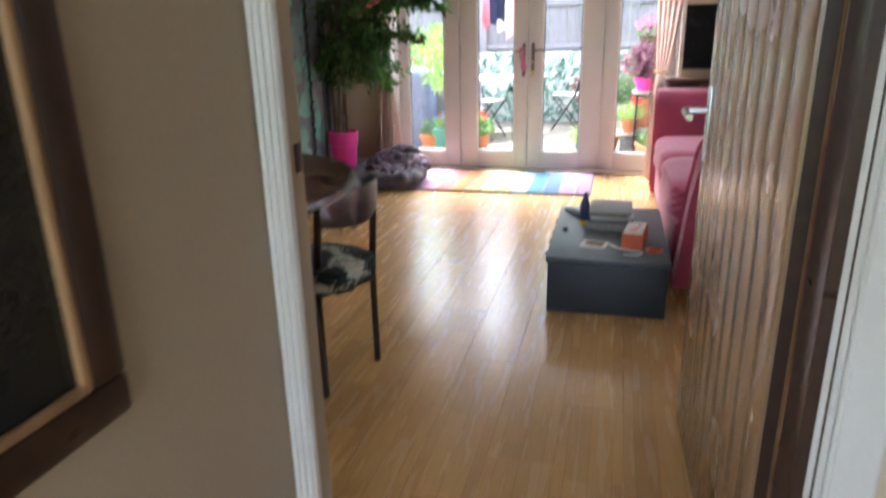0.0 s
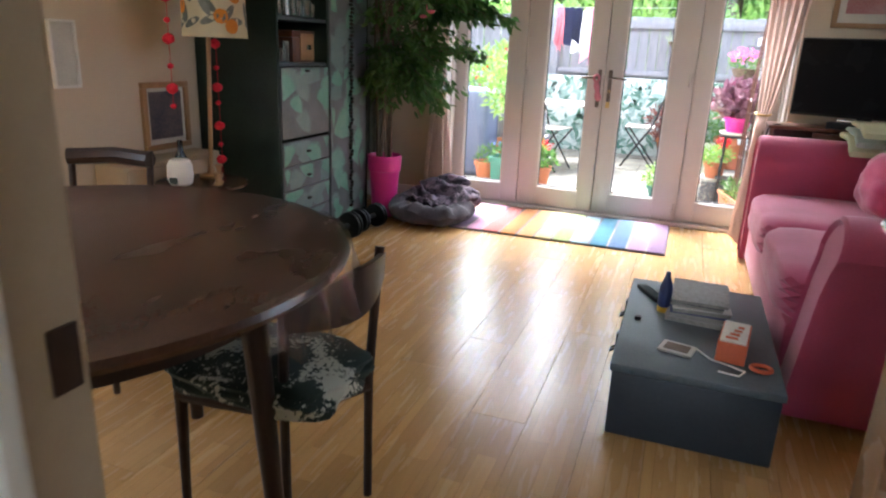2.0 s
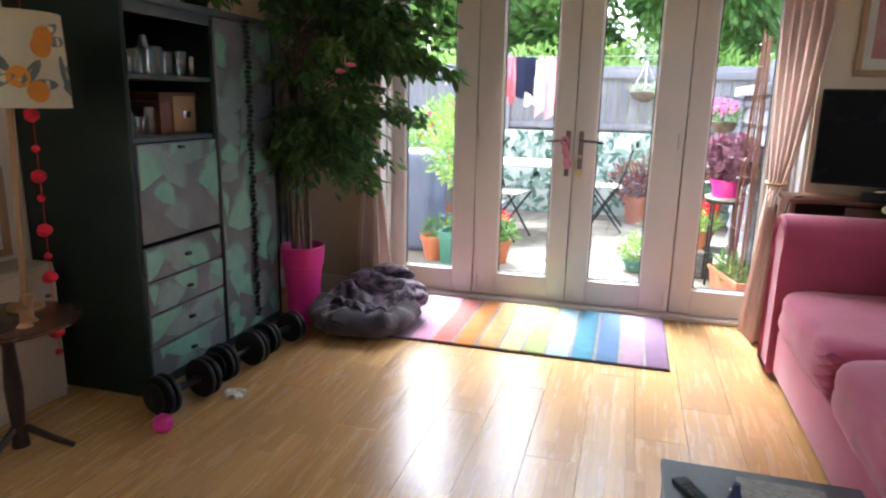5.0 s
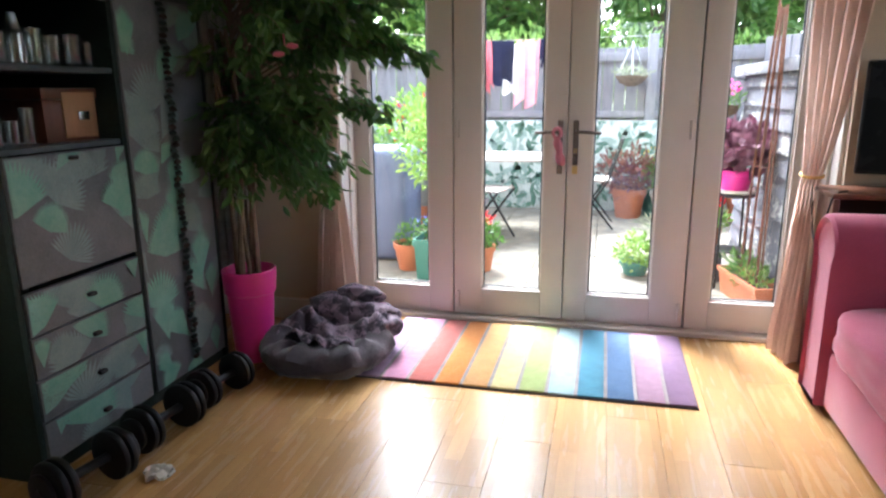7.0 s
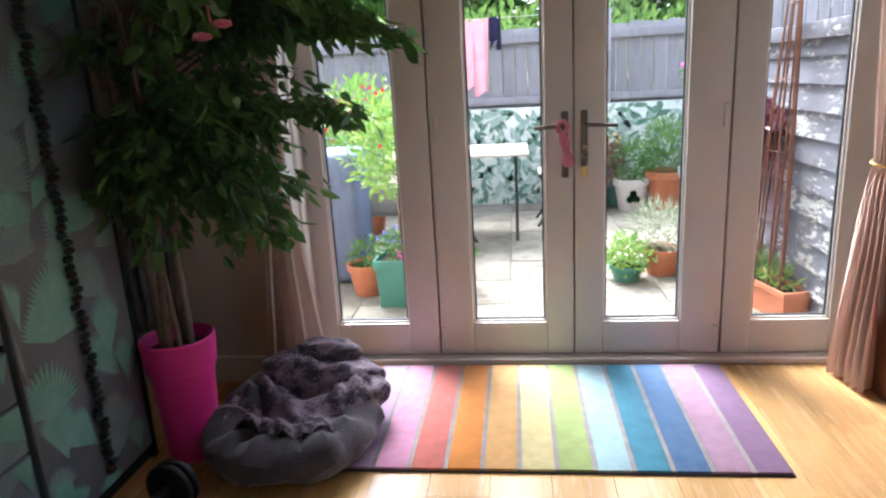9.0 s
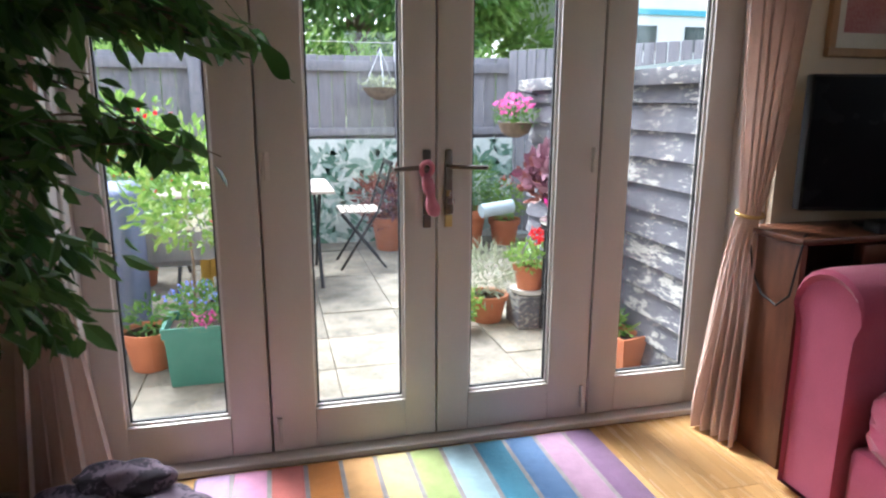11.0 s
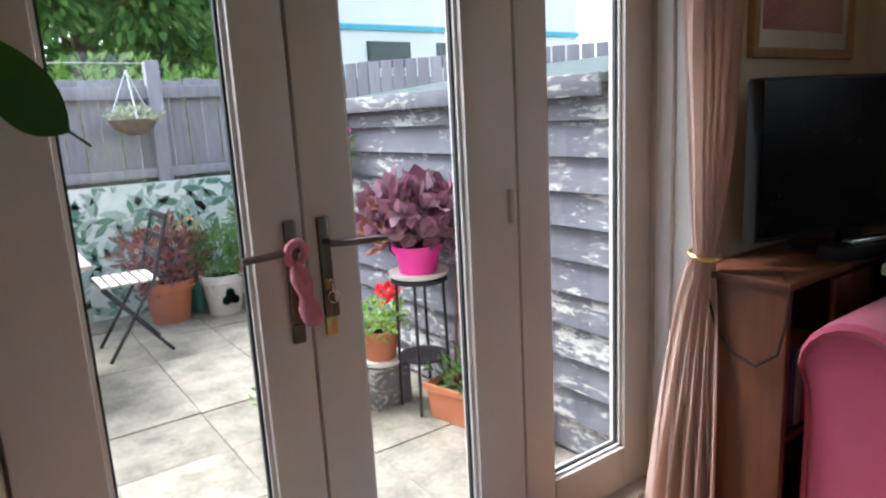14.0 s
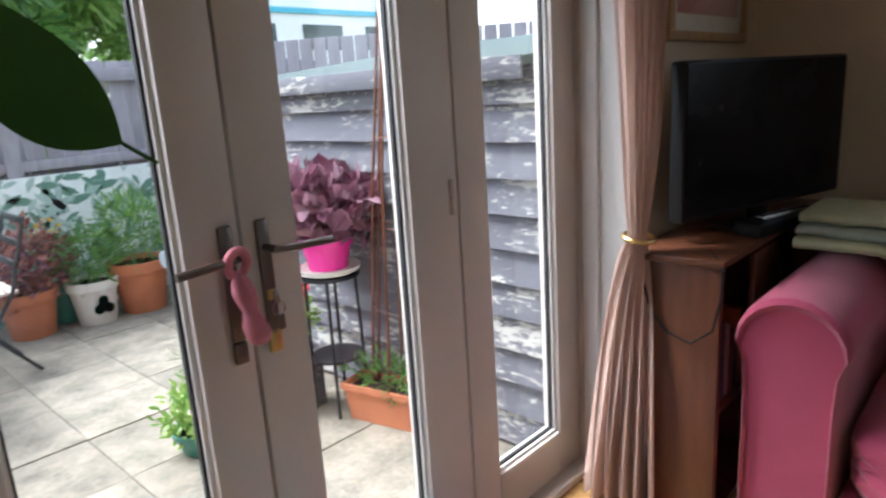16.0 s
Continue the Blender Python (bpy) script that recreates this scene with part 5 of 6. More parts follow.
slabs = [mesh(box(B(), -0.2237, 0.2237, -0.2237, 0.2237, -0.03, 0.0, 0.005), "paving_slab", False) for _ in range(1)]

# fence
fe = thing("garden_fence", (0, 11.85, GZ), "grey painted vertical-board garden fence with cap rail", "fence")
rnd = random.Random(8)
bd = mesh(box(B(), -0.058, 0.058, -0.008, 0.008, 0, 1.72, 0.003), "fence_board", False)
for i in range(56):
    o = part("fence_board", bd, "fence", fe)
    o.location = (-3.5 + i * 0.122, 11.86 + 0.012 * (i % 2), GZ + rnd.uniform(-0.01, 0.01))
for z in (0.25, 0.95, 1.53):
    part("rail", bx(-3.6, 3.4, 11.79, 11.84, z, z + (0.09 if z > 1.5 else 0.07), 0.004), "fence", fe)
for x in (-3.0, -1.2, 0.60, 2.4):
    part("post", bx(x - 0.05, x + 0.05, 11.76, 11.85, GZ, 1.8, 0.006), "fence", fe)
for s, x in ((-1, -3.2),):
    f2 = thing("side_fence", (x, 9.9, GZ), "grey painted vertical-board side fence", "fence")
    bd2 = mesh(box(B(), -0.008, 0.008, -0.07, 0.07, 0, 1.72, 0.003), "fence_board", False)
    for i in range(26):
        o = part("fence_board", bd2, "fence", f2)
        o.location = (x, 8.05 + i * 0.146, GZ)
    for z in (0.3, 1.5):
        part("rail", bx(x + 0.01, x + 0.05, 7.97, 11.78, z, z + 0.07), "fence", f2)
fb = thing("far_fence", (3.6, 12, GZ), "taller grey boarded fence beyond the shed", "fence")
bd3 = mesh(box(B(), -0.046, 0.046, -0.008, 0.008, 0, 1.73, 0.003), "fence_board", False)
for i in range(40):
    o = part("fence_board", bd3, "fence", fb)
    o.matrix_basis = Matrix.Translation((1.7 + i * 0.06, 11.75 - i * 0.085, GZ + 0.06)) @ Matrix.Rotation(radians(-55), 4, "Z")
# leaf-print screen along the fence's foot
sc = thing("leaf_screen", (-0.3, 11.74, GZ), "pale tropical-leaf printed screen along the fence foot", "screen")
part("sheet", bx(-2.6, 2.3, 11.735, 11.75, GZ, 0.92, 0.002), "screenb", sc)
rnd = random.Random(12)
bms = [B(), B()]
for i in range(1000):
    b = bms[i % 2]
    x, z, a, L = rnd.uniform(-2.5, 2.2), rnd.uniform(0.0, 0.9), rnd.uniform(0, math.tau), rnd.uniform(0.08, 0.2)
    c, s_ = math.cos(a), math.sin(a)
    pts = [(0, 0), (0.35, 0.16), (0.75, 0.12), (1, 0), (0.75, -0.12), (0.35, -0.16)]
    vs = [b.verts.new((x + L * (u * c - v * s_), 11.733 - 0.002 * (i % 4) / 4 - 0.002, min(max(z + L * (u * s_ + v * c), GZ), 0.915))) for u, v in pts]
    b.faces.new(vs)
M["pl1"] = mat("dark_leaf_print", (0.09, 0.20, 0.14), 0.6, (0.15, 0.27, 0.2), 9)
M["pl2"] = mat("mid_leaf_print", (0.40, 0.52, 0.46), 0.6, (0.29, 0.40, 0.35), 9)
for b, k in zip(bms, ("pl1", "pl2")):
    tagged(part("leaf_print", b, k, sc, smooth=False), kind="stuff")

# shed
sh = thing("garden_shed", (1.9, 9.0, GZ), "weathered grey shiplap shed with flaking paint and felt roof", "shed")
for i in range(11):
    z = GZ + 0.02 + i * 0.128
    bm = B()
    pr = [(1.19, z), (1.155, z), (1.185, z + 0.135), (1.19, z + 0.135)]
    a_, b_ = [bm.verts.new((p, 7.957, q)) for p, q in pr], [bm.verts.new((p, 9.95, q)) for p, q in pr]
    for k in range(4):
        bm.faces.new((a_[k], a_[(k + 1) % 4], b_[(k + 1) % 4], b_[k]))
    bm.faces.new(a_); bm.faces.new(b_[::-1])
    part("board", bm, "shed", sh, smooth=False)
    bm = bx(1.19, 2.7, 9.92, 9.945, z, z + 0.13)
    part("board", bm, "shed", sh, smooth=False)
part("core", bx(1.192, 2.7, 7.96, 9.92, GZ, 1.38), "shed", sh)
bm = B()
vs = [bm.verts.new(p) for p in ((1.12, 7.98, 1.37), (2.8, 7.98, 1.58), (2.8, 10.05, 1.58), (1.12, 10.05, 1.37), (1.12, 7.98, 1.40), (2.8, 7.98, 1.61), (2.8, 10.05, 1.61), (1.12, 10.05, 1.40))]
for f in ((0, 1, 2, 3), (7, 6, 5, 4), (0, 4, 5, 1), (1, 5, 6, 2), (2, 6, 7, 3), (3, 7, 4, 0)):
    bm.faces.new([vs[i] for i in f])
part("roof", bm, "felt", sh, "faded green roofing felt")
part("fascia", bx(1.11, 1.125, 7.98, 10.05, 1.33, 1.405, 0.003), "shed", sh)


def pot_plant(name, at, r, h, potmat, plants, label, cat="plant", saucer=False):
    """Terracotta or plastic pot with soil and leaf masses: (material, offset, radii, count, leaf length, width)."""
    t = thing(name, at, label, cat)
    part("pot", lathe(B(), [(r * 0.68, 0), (r * 0.7, 0.005), (r * 0.9, h * 0.78), (r, h * 0.8), (r * 1.02, h), (r * 0.93, h), (r * 0.88, h * 0.9)], at, 28), potmat, t)
    part("soil", lathe(B(), [(0.01, h * 0.9), (r * 0.88, h * 0.9)], at, 20), "soil", t)
    if saucer:
        part("saucer", lathe(B(), [(r * 0.9, -0.012), (r * 1.15, 0.0), (r * 1.2, 0.02), (r * 1.1, 0.012)], at, 28), "paper", t)
    for i, (m_, off, rad, n, L, W) in enumerate(plants):
        c = (at[0] + off[0], at[1] + off[1], at[2] + h + off[2])
        part("foliage" if m_ in ("green", "lime", "plum", "rust", "silver", "fig") else "blossom", bush(c, rad, n, L, W, int(abs(at[0] * 97 + at[1] * 31)) + i), m_, t)
    return t


def box_planter(name, x0, x1, y0, y1, z0, h, potmat, plants, label):
    t = thing(name, ((x0 + x1) / 2, (y0 + y1) / 2, z0), label, "planter")
    bm = B()
    k = 0.02
    ring = lambda a, z: [bm.verts.new(p) for p in ((x0 + a, y0 + a, z), (x1 - a, y0 + a, z), (x1 - a, y1 - a, z), (x0 + a, y1 - a, z))]
    rs = [ring(k, z0), ring(0.006, z0 + h * 0.82), ring(-0.004, z0 + h * 0.83), ring(-0.006, z0 + h), ring(0.008, z0 + h), ring(0.014, z0 + h * 0.85)]
    for p, q in zip(rs, rs[1:]):
        for i in range(4):
            bm.faces.new((p[i], p[(i + 1) % 4], q[(i + 1) % 4], q[i]))
    bm.faces.new(rs[0][::-1])
    part("trough", bm, potmat, t, smooth=False)
    part("soil", bx(x0 + 0.014, x1 - 0.014, y0 + 0.014, y1 - 0.014, z0 + h * 0.6, z0 + h * 0.86), "soil", t)
    for i, (m_, off, rad, n, L, W) in enumerate(plants):
        c = ((x0 + x1) / 2 + off[0], (y0 + y1) / 2 + off[1], z0 + h + off[2])
        part("foliage" if m_ in ("green", "lime", "plum", "rust", "silver") else "blossom", bush(c, rad, n, L, W, int(abs(x0 * 77 + y0 * 13)) + i), m_, t)
    return t


box_planter("planter_box", -1.11, -0.77, 8.64, 8.92, GZ, 0.29, "greenplastic", [("green", (0, 0, 0.06), (0.17, 0.15, 0.10), 350, 0.05, 0.018), ("blue", (0.0, 0, 0.12), (0.18, 0.16, 0.06), 120, 0.018, 0.016), ("lime", (-0.05, 0.1, 0.62), (0.26, 0.26, 0.30), 900, 0.06, 0.03), ("red", (0.12, 0.05, 0.45), (0.05, 0.05, 0.05), 40, 0.03, 0.03), ("whitepetal", (0.02, -0.12, 0.48), (0.045, 0.045, 0.04), 30, 0.04, 0.03), ("pinkpetal", (0.03, -0.14, 0.04), (0.05, 0.03, 0.03), 40, 0.025, 0.02)], "green plastic planter with a rose bush and blue trailing flowers")
st = thing("rose_stem", (-0.98, 8.8, 0.25), "thin woody stem rising from the planter", "plant")
part("stem", tube(B(), [(-0.98, 8.80, 0.22), (-0.97, 8.81, 0.5), (-1.0, 8.84, 0.85)], 0.008, 6, 0.005), "bark", st)
pot_plant("potted_plant", (-1.22, 8.95, GZ), 0.13, 0.2, "terra", [("green", (0, 0, 0.05), (0.12, 0.12, 0.1), 150, 0.05, 0.02)], "terracotta pot with small green plant")
pot_plant("potted_geranium", (-0.70, 9.0, GZ), 0.11, 0.19, "terra", [("green", (0.02, 0, 0.08), (0.13, 0.13, 0.11), 260, 0.045, 0.035), ("red", (0.03, -0.02, 0.2), (0.08, 0.08, 0.05), 60, 0.022, 0.02)], "terracotta pot of red geraniums")
trough = box_planter("terracotta_trough", 0.965, 1.125, 8.31, 8.85, GZ, 0.17, "terra", [("green", (0, 0.05, 0.03), (0.08, 0.2, 0.08), 260, 0.07, 0.012), ("lime", (0, -0.1, 0.02), (0.07, 0.12, 0.05), 120, 0.05, 0.015)], "rectangular terracotta trough with sparse green shoots")
trough.matrix_basis = trough.matrix_basis @ Matrix.Rotation(radians(13), 4, "Z")
pot_plant("herb_tray", (0.40, 9.12, GZ), 0.11, 0.1, "greenplastic", [("lime", (0, 0, 0.06), (0.14, 0.14, 0.12), 420, 0.045, 0.025)], "green plastic pot with bushy pale green herb")
pot_plant("potted_lavender", (0.64, 9.25, GZ), 0.13, 0.17, "terra", [("silver", (0, 0, 0.12), (0.2, 0.2, 0.16), 700, 0.08, 0.008)], "terracotta pot of silvery lavender")
pot_plant("potted_red_flower", (0.86, 9.12, 0.16), 0.10, 0.16, "terra", [("lime", (0, 0, 0.05), (0.13, 0.13, 0.09), 380, 0.035, 0.022), ("red", (0.04, -0.04, 0.17), (0.05, 0.05, 0.045), 70, 0.03, 0.028)], "terracotta pot with red flower standing on a box", saucer=True)
tagged(part("wooden_box", bx(0.76, 0.96, 9.02, 9.24, GZ, 0.148, 0.006), "shed"), "weathered dark box used as a plant stand", "box")
# plum-leaved plant on a metal stand
ps = thing("plant_stand", (0.98, 8.93, GZ), "black metal plant stand with round top", "plant stand")
for a in (45, 135, 225, 315):
    c, s_ = 0.12 * math.cos(radians(a)), 0.12 * math.sin(radians(a))
    part("leg", tube(B(), [(0.98 + c, 8.93 + s_, GZ), (0.98 + c * 0.9, 8.93 + s_ * 0.9, 0.575)], 0.008, 6), "blackmetal", ps)
part("top_ring", lathe(B(), [(0.11, 0.565), (0.13, 0.565), (0.13, 0.58), (0.11, 0.58)], (0.98, 8.93, 0), 28), "blackmetal", ps)
part("shelf_ring", lathe(B(), [(0.02, 0.2), (0.115, 0.2), (0.115, 0.21), (0.02, 0.21)], (0.98, 8.93, 0), 28), "blackmetal", ps)
pot_plant("potted_heuchera", (0.98, 8.93, 0.592), 0.115, 0.14, "pinkpot", [("plum", (0.01, 0.02, 0.15), (0.20, 0.27, 0.12), 420, 0.085, 0.08), ("rust", (-0.08, 0.12, 0.09), (0.12, 0.14, 0.11), 150, 0.07, 0.06)], "plum-leaved heuchera in a bright pink pot", saucer=True)
bm = B()
for a in (0.3, 1.4, 2.3):
    tube(bm, [(0.98, 8.93, 0.8), (0.98 + 0.08 * math.cos(a), 8.93 + 0.1 * math.sin(a), 1.0), (0.98 + 0.2 * math.cos(a), 8.93 + 0.12 * math.sin(a), 1.08)], 0.003, 5, 0.0015)
tagged(part("flower_stalk", bm, "silver"), "thin pale flower stalks above the plum leaves", "plant")
# trellis
tr = thing("wooden_trellis", (1.06, 8.62, 0.1), "red-brown cane obelisk standing in the terracotta trough", "trellis")
rnd = random.Random(31)
for i in range(7):
    a = i * math.tau / 7 + 0.3
    c, s_ = math.cos(a), math.sin(a)
    j = rnd.uniform(-0.06, 0.04)
    part("cane", tube(B(), [(1.05 + 0.05 * c, 8.60 + 0.19 * s_, 0.05), (1.06 + 0.045 * c, 8.57 + 0.12 * s_, 0.9), (1.07 + 0.02 * c, 8.53 + 0.035 * s_, 1.72 + j)], 0.0075, 7, 0.005), "mahogany", tr)
for z, k in ((0.45, 0.80), (0.8, 0.62), (1.15, 0.46), (1.5, 0.28)):
    cx, cy = 1.05 + 0.012 * z, 8.60 - 0.042 * z
    part("hoop", tube(B(), [(cx + (0.05 * k + 0.016) * math.cos(q), cy + (0.19 * k + 0.005) * math.sin(q), z) for q in [i * math.tau / 20 for i in range(21)]], 0.003, 5), "mahogany", tr)

# pots along the fence
pot_plant("potted_fern", (0.78, 11.28, GZ), 0.16, 0.30, "paper", [("green", (0, 0, 0.14), (0.22, 0.2, 0.2), 600, 0.09, 0.012)], "white pot with green shamrock motif and feathery plant")
M["sham"] = mat("green_motif", (0.02, 0.36, 0.12), 0.5)
bm = B()
for a in (90, 210, 330):
    vs = [bm.verts.new((0.78 + 0.035 * math.cos(radians(a)) + 0.034 * math.cos(b), 11.128, 0.09 + 0.035 * math.sin(radians(a)) + 0.034 * math.sin(b))) for b in [i * math.tau / 14 for i in range(14)]]
    bm.faces.new(vs)
bmesh.ops.solidify(bm, geom=list(bm.faces), thickness=0.004)
tagged(part("pot_motif", bm, "sham"), "green three-lobed leaf motif on the white pot", "motif")
pot_plant("potted_fennel", (1.10, 11.30, GZ), 0.2, 0.36, "terra", [("green", (0, 0, 0.2), (0.26, 0.2, 0.26), 800, 0.1, 0.01), ("lime", (0, 0, 0.3), (0.22, 0.2, 0.15), 200, 0.06, 0.012)], "large terracotta pot of feathery green plant")
pot_plant("potted_herb", (1.5, 11.35, GZ), 0.15, 0.24, "terra", [("lime", (0, 0, 0.15), (0.2, 0.18, 0.18), 400, 0.06, 0.02), ("red", (0, 0, 0.35), (0.1, 0.08, 0.05), 30, 0.03, 0.02)], "terracotta pot with mixed green herbs")
pot_plant("potted_berberis", (0.42, 11.38, GZ), 0.18, 0.3, "terra", [("rust", (0, 0, 0.16), (0.3, 0.22, 0.24), 600, 0.08, 0.03), ("plum", (0.05, 0, 0.1), (0.25, 0.2, 0.18), 300, 0.06, 0.03)], "terracotta pot of reddish leafy shrub")
pot_plant("potted_daisy", (0.66, 11.5, GZ), 0.12, 0.26, "greenplastic", [("green", (0, 0, 0.15), (0.16, 0.12, 0.2), 250, 0.06, 0.015), ("yellow", (0, 0, 0.38), (0.12, 0.08, 0.06), 50, 0.025, 0.02)], "pot of yellow daisies against the screen")
wc = tube(B(), [(1.15, 10.98, 0.33), (1.45, 11.02, 0.36)], 0.06, 16)
M["bluegrey"] = mat("pale_blue_plastic", (0.55, 0.65, 0.68), 0.4)
tagged(part("watering_can", wc, "bluegrey"), "pale blue-grey rounded plastic container among pots", "container")

# folding table and chairs
M["paleslat"] = mat("pale_wood_slat", (0.55, 0.47, 0.4), 0.5)
gt = thing("garden_table", (-0.75, 10.6, GZ), "pale folding garden table with a slatted top", "table")
for i in range(7):
    part("slat", bx(-1.35, -0.18, 10.15 + i * 0.115, 10.255 + i * 0.115, 0.63, 0.65, 0.003), "paleslat", gt)
for x in (-1.25, -0.28):
    part("leg", tube(B(), [(x, 10.2, GZ), (x, 10.9, 0.63)], 0.013, 6), "blackmetal", gt)
    part("leg", tube(B(), [(x, 10.9, GZ), (x, 10.2, 0.63)], 0.013, 6), "blackmetal", gt)
gc = thing("folding_chair", (0.1, 10.9, GZ), "black metal folding bistro chair with pale slats", "chair", "chairs round the garden table")
for i in range(6):
    part("seat_slat", bx(-0.09 + i * 0.055, -0.047 + i * 0.055, 10.68, 11.05, 0.40, 0.415, 0.003), "paleslat", gc)
for y in (10.68, 11.05):
    part("back_leg", tube(B(), [(-0.10, y, GZ), (0.20, y, 0.41), (0.32, y, 0.80)], 0.011, 6), "blackmetal", gc)
    part("front_leg", tube(B(), [(0.26, y, GZ), (-0.09, y, 0.40)], 0.011, 6), "blackmetal", gc)
for z, x in ((0.78, 0.315), (0.66, 0.278), (0.55, 0.244)):
    part("back_slat", bx(x - 0.006, x + 0.006, 10.68, 11.05, z - 0.02, z + 0.02, 0.003), "blackmetal", gc)
copy_thing(gc, Matrix.Translation((-0.85, 10.0, GZ)) @ Matrix.Rotation(radians(165), 4, "Z"))

# washing line
wl_ = thing("washing_line", (-1.2, 10.8, GZ), "washing line strung between two poles", "washing line")
part("pole", tube(B(), [(-2.4, 10.8, GZ), (-2.4, 10.8, 1.9)], 0.02, 8), "blackmetal", wl_)
part("line", tube(B(), [(-2.4, 10.8, 1.85), (-1.0, 10.8, 1.70), (0.55, 11.76, 1.78)], 0.003, 5), "paper", wl_)


def washing(x0, x1, y, zt, zb, col, label, seed):
    m_ = "cloth%d" % seed
    M[m_] = mat("cotton_cloth", col, 0.9, None, 12, 0.2, trans=0.3)
    bm = B()
    n = 14
    g = [[bm.verts.new((x0 + (x1 - x0) * (i / n) + 0.03 * (j / n) * math.sin(i + seed), y + 0.03 * math.sin(i * 0.9 + seed) * (j / n), zt + (zb - zt) * j / n - 0.03 * noise.noise(Vector((i * 0.4, j * 0.2, seed))) - 0.05 * (j / n) * math.sin(i * 0.8 + seed * 2))) for j in range(n + 1)] for i in range(n + 1)]
    for i in range(n):
        for j in range(n):
            bm.faces.new((g[i][j], g[i + 1][j], g[i + 1][j + 1], g[i][j + 1]))
    bmesh.ops.solidify(bm, geom=list(bm.faces), thickness=0.004)
    tagged(part("hanging_laundry", bm, m_), label, "laundry", "washing on the line")


washing(-1.02, -0.93, 10.8, 1.70, 1.25, (0.7, 0.25, 0.3), "red and pink garment pegged on the line", 1)
washing(-0.95, -0.72, 10.82, 1.70, 1.32, (0.03, 0.035, 0.08), "navy garment pegged on the line", 2)
washing(-0.82, -0.68, 10.84, 1.66, 1.25, (0.75, 0.75, 0.76), "white garment pegged on the line", 3)
washing(-0.70, -0.48, 10.88, 1.70, 1.12, (0.75, 0.42, 0.47), "pale pink garment pegged on the line", 4)
washing(-0.50, -0.38, 10.95, 1.72, 1.50, (0.03, 0.03, 0.08), "navy sock pegged on the line", 5)

# hanging baskets
hb = thing("hanging_basket", (0.39, 11.6, 1.3), "wicker hanging basket with yellowing plants on the fence", "hanging basket")
part("basket", lathe(B(), [(0.04, 1.27), (0.12, 1.31), (0.17, 1.38), (0.16, 1.38), (0.1, 1.32)], (0.39, 11.6, 0), 24), "bark", hb)
part("plants", bush((0.39, 11.6, 1.41), (0.2, 0.18, 0.05), 240, 0.05, 0.02, 5), "silver", hb)
for a in (0.5, 2.6, 4.7):
    part("chain", tube(B(), [(0.39 + 0.16 * math.cos(a), 11.6 + 0.16 * math.sin(a), 1.38), (0.39, 11.62, 1.72)], 0.004, 5), "chrome", hb)
part("bracket", tube(B(), [(0.39, 11.8, 1.70), (0.39, 11.62, 1.73)], 0.008, 6), "blackmetal", hb)
hb2 = thing("hanging_basket", (1.02, 9.85, 1.1), "hanging basket of pink flowers on the shed", "hanging basket")
part("basket", lathe(B(), [(0.03, 1.02), (0.09, 1.05), (0.12, 1.12), (0.1, 1.12)], (1.02, 9.85, 0), 20), "bark", hb2)
part("plants", bush((1.02, 9.85, 1.16), (0.15, 0.15, 0.07), 200, 0.05, 0.02, 6), "green", hb2)
part("blossom", bush((1.0, 9.82, 1.24), (0.12, 0.12, 0.07), 110, 0.035, 0.03, 7), "pinkpetal", hb2)
part("bracket", tube(B(), [(1.17, 9.85, 1.3), (1.02, 9.85, 1.33), (1.02, 9.85, 1.12)], 0.006, 6), "blackmetal", hb2)

# blue covered thing, yellow apron and rubbish behind the planter
M["bluecloth"] = mat("slate_blue_cover", (0.14, 0.17, 0.26), 0.8, (0.10, 0.12, 0.2), 5, 0.3)
bm = bx(-1.75, -1.3, 9.1, 9.6, GZ, 0.82, 0.06, 3)
for v in bm.verts:
    v.co += Vector((0.03 * noise.noise(v.co * 5), 0.03 * noise.noise(v.co * 5 + Vector((3, 0, 0))), 0))
tagged(part("covered_barbecue", bm, "bluecloth"), "slate-blue fabric cover over a garden barbecue", "barbecue cover")
washing(-1.02, -0.82, 9.6, 0.62, 0.2, (0.62, 0.42, 0.10), "yellow patterned cloth hanging over the bench", 6)
be = thing("garden_bench", (-1.5, 9.7, GZ), "dark low bench behind the planter", "bench")
part("seat", bx(-2.2, -0.8, 9.62, 9.95, 0.30, 0.34, 0.006), "fence", be)
for x in (-2.1, -0.9):
    part("leg", bx(x - 0.03, x + 0.03, 9.65, 9.92, GZ, 0.30), "fence", be)
part("backrest", bx(-2.2, -0.8, 9.58, 9.62, 0.34, 0.62, 0.006), "fence", be)
pot_plant("flowering_shrub", (-1.6, 10.6, GZ), 0.22, 0.4, "terra", [("lime", (0, 0, 0.45), (0.5, 0.4, 0.5), 1500, 0.07, 0.035), ("red", (0.1, -0.2, 0.5), (0.35, 0.2, 0.4), 90, 0.04, 0.035)], "large green flowering shrub with red blooms in pot")


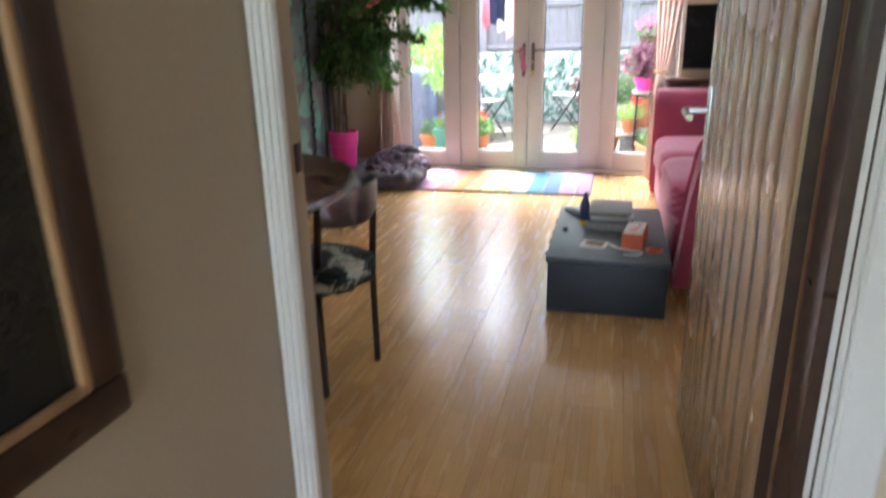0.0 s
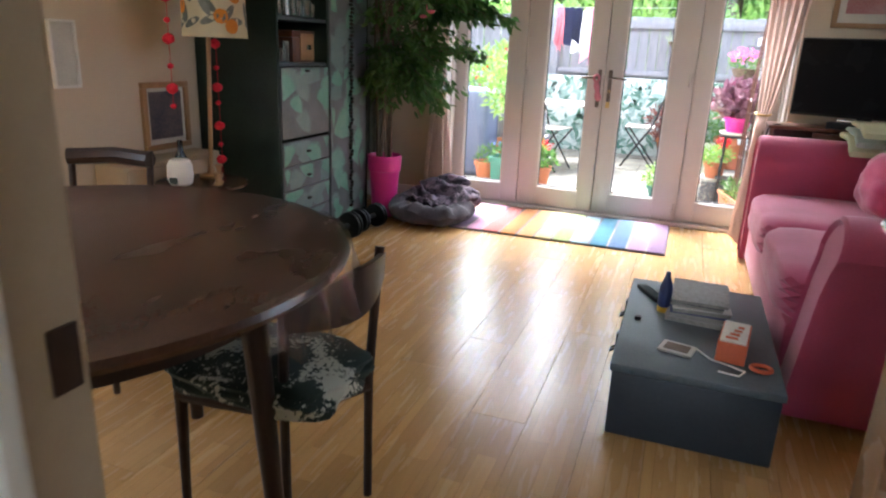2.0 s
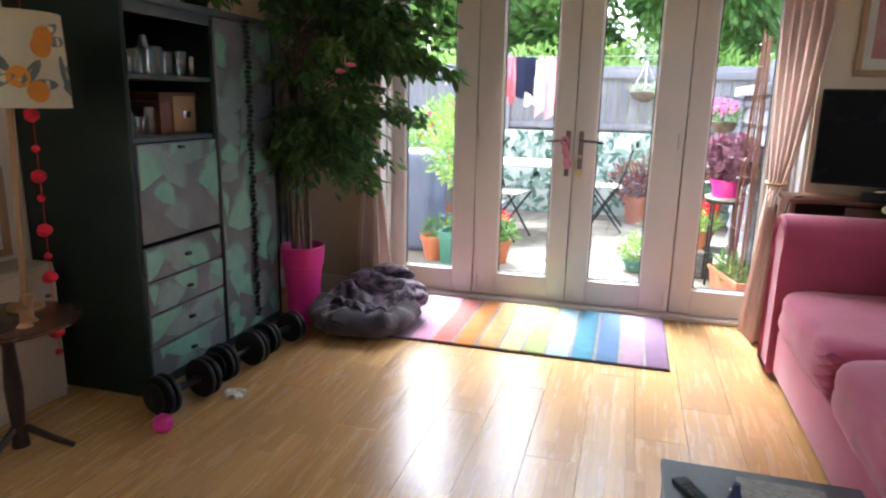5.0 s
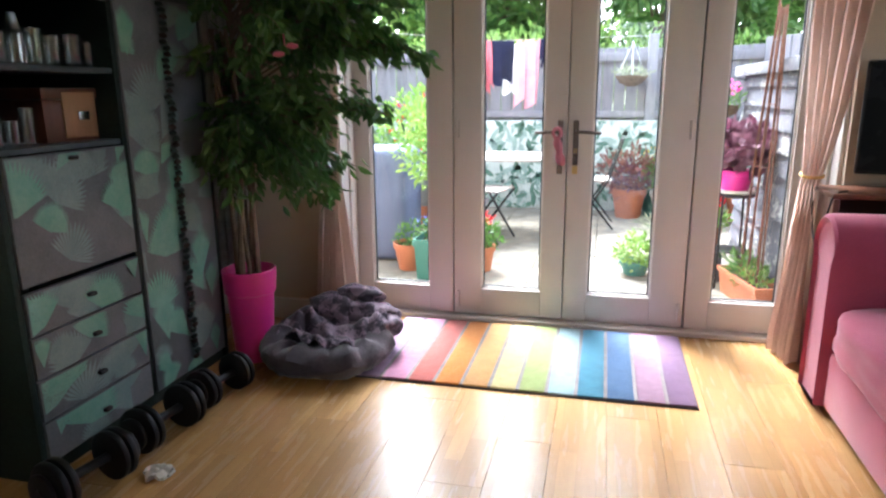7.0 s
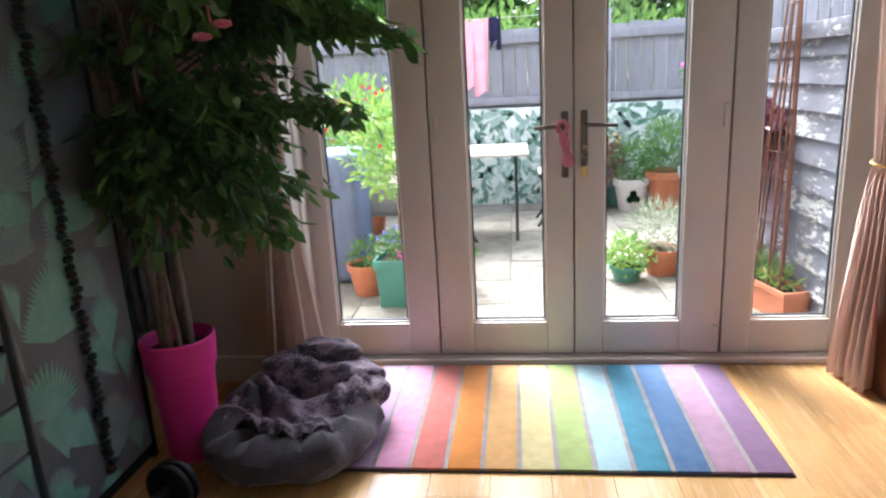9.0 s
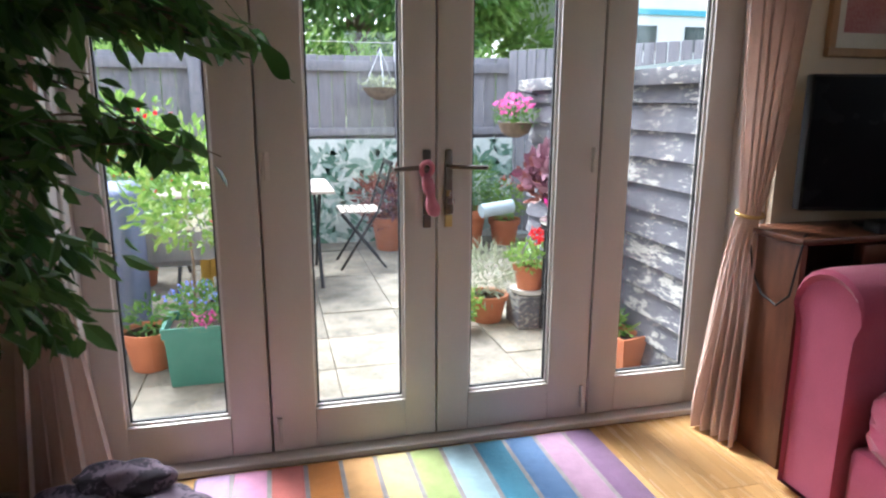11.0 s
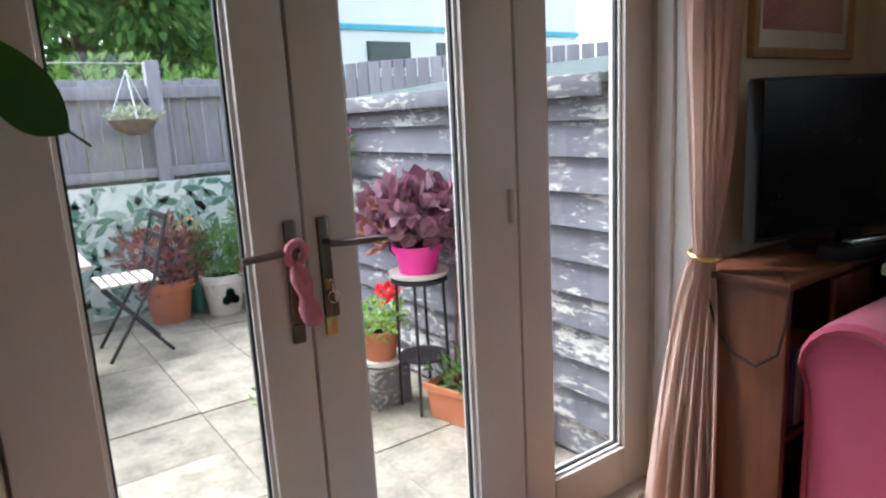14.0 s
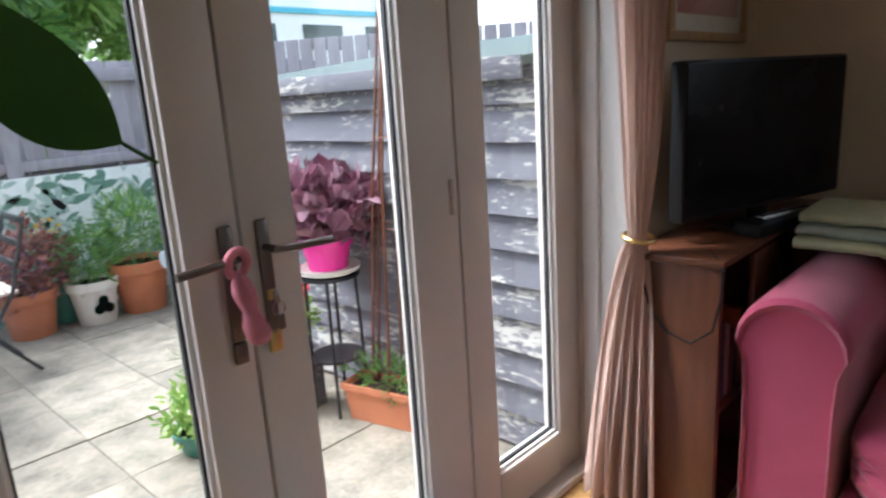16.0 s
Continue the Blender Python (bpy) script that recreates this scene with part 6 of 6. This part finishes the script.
# trees beyond the fence
def tree(x, y, h, r, mats, seed, n=15000, L=0.26):
    t = thing("tree", (x, y, GZ), "broad leafy garden tree beyond the fence", "tree", "trees behind the fence")
    rnd = random.Random(seed)
    bm = tube(B(), [(x, y, GZ), (x + 0.1, y, h * 0.35), (x, y + 0.1, h * 0.7)], 0.16, 8, 0.06)
    pts, ways = [[], []], [[], []]
    for k in range(26):
        a, z = rnd.uniform(0, math.tau), rnd.uniform(0.22, 0.95) * h
        rr = r * math.sqrt(max(0.1, 1 - ((z / h - 0.55) / 0.5) ** 2)) * rnd.uniform(0.45, 0.95)
        c = Vector((x + rr * math.cos(a), y + rr * math.sin(a), z))
        tube(bm, [(x, y, z * 0.6), (Vector((x, y, z * 0.75)) + c) / 2, c], 0.05, 5, 0.01)
        s = r * rnd.uniform(0.25, 0.45)
        for _ in range(n // 26):
            v = Vector((rnd.gauss(0, 1), rnd.gauss(0, 1), rnd.gauss(0, 1))).normalized()
            w_ = k % 2
            pts[w_].append(c + v * s * rnd.uniform(0.5, 1.05) * (1 + 0.3 * noise.noise(v * 2 + c)))
            ways[w_].append(v + Vector((0, 0, -0.4)))
    part("trunk", bm, "bark", t)
    for w_ in (0, 1):
        part("crown", leaves(pts[w_], ways[w_], L, L * 0.5, seed + w_), mats[w_], t)


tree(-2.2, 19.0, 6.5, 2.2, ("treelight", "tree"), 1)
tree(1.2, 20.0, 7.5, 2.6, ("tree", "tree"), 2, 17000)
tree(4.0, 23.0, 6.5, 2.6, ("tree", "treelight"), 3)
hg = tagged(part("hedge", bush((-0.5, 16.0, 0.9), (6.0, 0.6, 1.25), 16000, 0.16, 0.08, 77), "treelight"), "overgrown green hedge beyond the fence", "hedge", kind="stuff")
# pale house behind
ho = thing("neighbour_house", (9.5, 21, GZ), "white rendered neighbouring house with flat roof edge", "house")
part("wall", bx(6.2, 14.5, 20.5, 27, GZ, 5.2), "render", ho)
part("roof", bx(6.0, 14.7, 20.3, 27.2, 5.2, 5.45, 0.02), "felt", ho)
M["teal"] = mat("blue_trim", (0.1, 0.45, 0.6), 0.5)
part("trim", bx(6.15, 14.55, 20.44, 20.5, 3.35, 3.48), "teal", ho)
for x in (7.4, 9.4, 11.4):
    w0 = part("window", bx(x, x + 1.2, 20.45, 20.52, 2.5, 3.1, 0.01), "felt", ho)
    part("pane", bx(x + 0.06, x + 1.14, 20.44, 20.46, 2.56, 3.04), "glass", w0)

# ---- floor boards and slabs ----
bw, bl = 0.1935, 1.29
plank = mesh(box(B(), -bw / 2 + 0.0004, bw / 2 - 0.0004, -bl / 2 + 0.0004, bl / 2 - 0.0004, -0.012, 0.0, 0.0008, 1), "floor_board", False)
cuts = {}
for i in range(22):
    x = XL + bw * (i + 0.5)
    y = Y0 - 0.13
    k = 0
    while y < 7.72:
        L = bl * (1, 0.55, 0.8, 0.35)[i % 4] if k == 0 else bl
        L = round(min(L, 7.78 - y), 3)
        if L > 0.02:
            if L not in cuts:
                cuts[L] = mesh(box(B(), -bw / 2 + 0.0004, bw / 2 - 0.0004, -L / 2 + 0.0004, L / 2 - 0.0004, -0.012, 0.0, 0.0008, 1), "floor_board", False)
            o = part("floor_board", cuts[L], "floor", fl)
            o.location = (x, y + L / 2, 0)
        y += L
        k += 1
for i in range(7):
    o = part("floor_board", plank, "floor", fl)
    o.location = (0.1 + bw * (i - 0.0), Y0 - 0.13 - bl / 2, 0)
    o = part("floor_board", plank, "floor", fl)
    o.location = (0.1 + bw * (i - 0.0), Y0 - 0.13 - bl * 1.5, 0)
rnd = random.Random(3)
for i in range(-7, 5):
    for j in range(9):
        x, y = 0.12 + 0.225 + (i - 1) * 0.45, 8.25 - 0.225 + 0.45 * j
        if x > 1.25 and y < 10 or x < -3.1:
            continue
        o = part("paving_slab", slabs[0], "slab", pv)
        o.location = (x, y + 0.0, GZ + rnd.uniform(-0.003, 0.003))
        o.rotation_euler = (rnd.uniform(-0.004, 0.004), rnd.uniform(-0.004, 0.004), rnd.uniform(-0.008, 0.008))
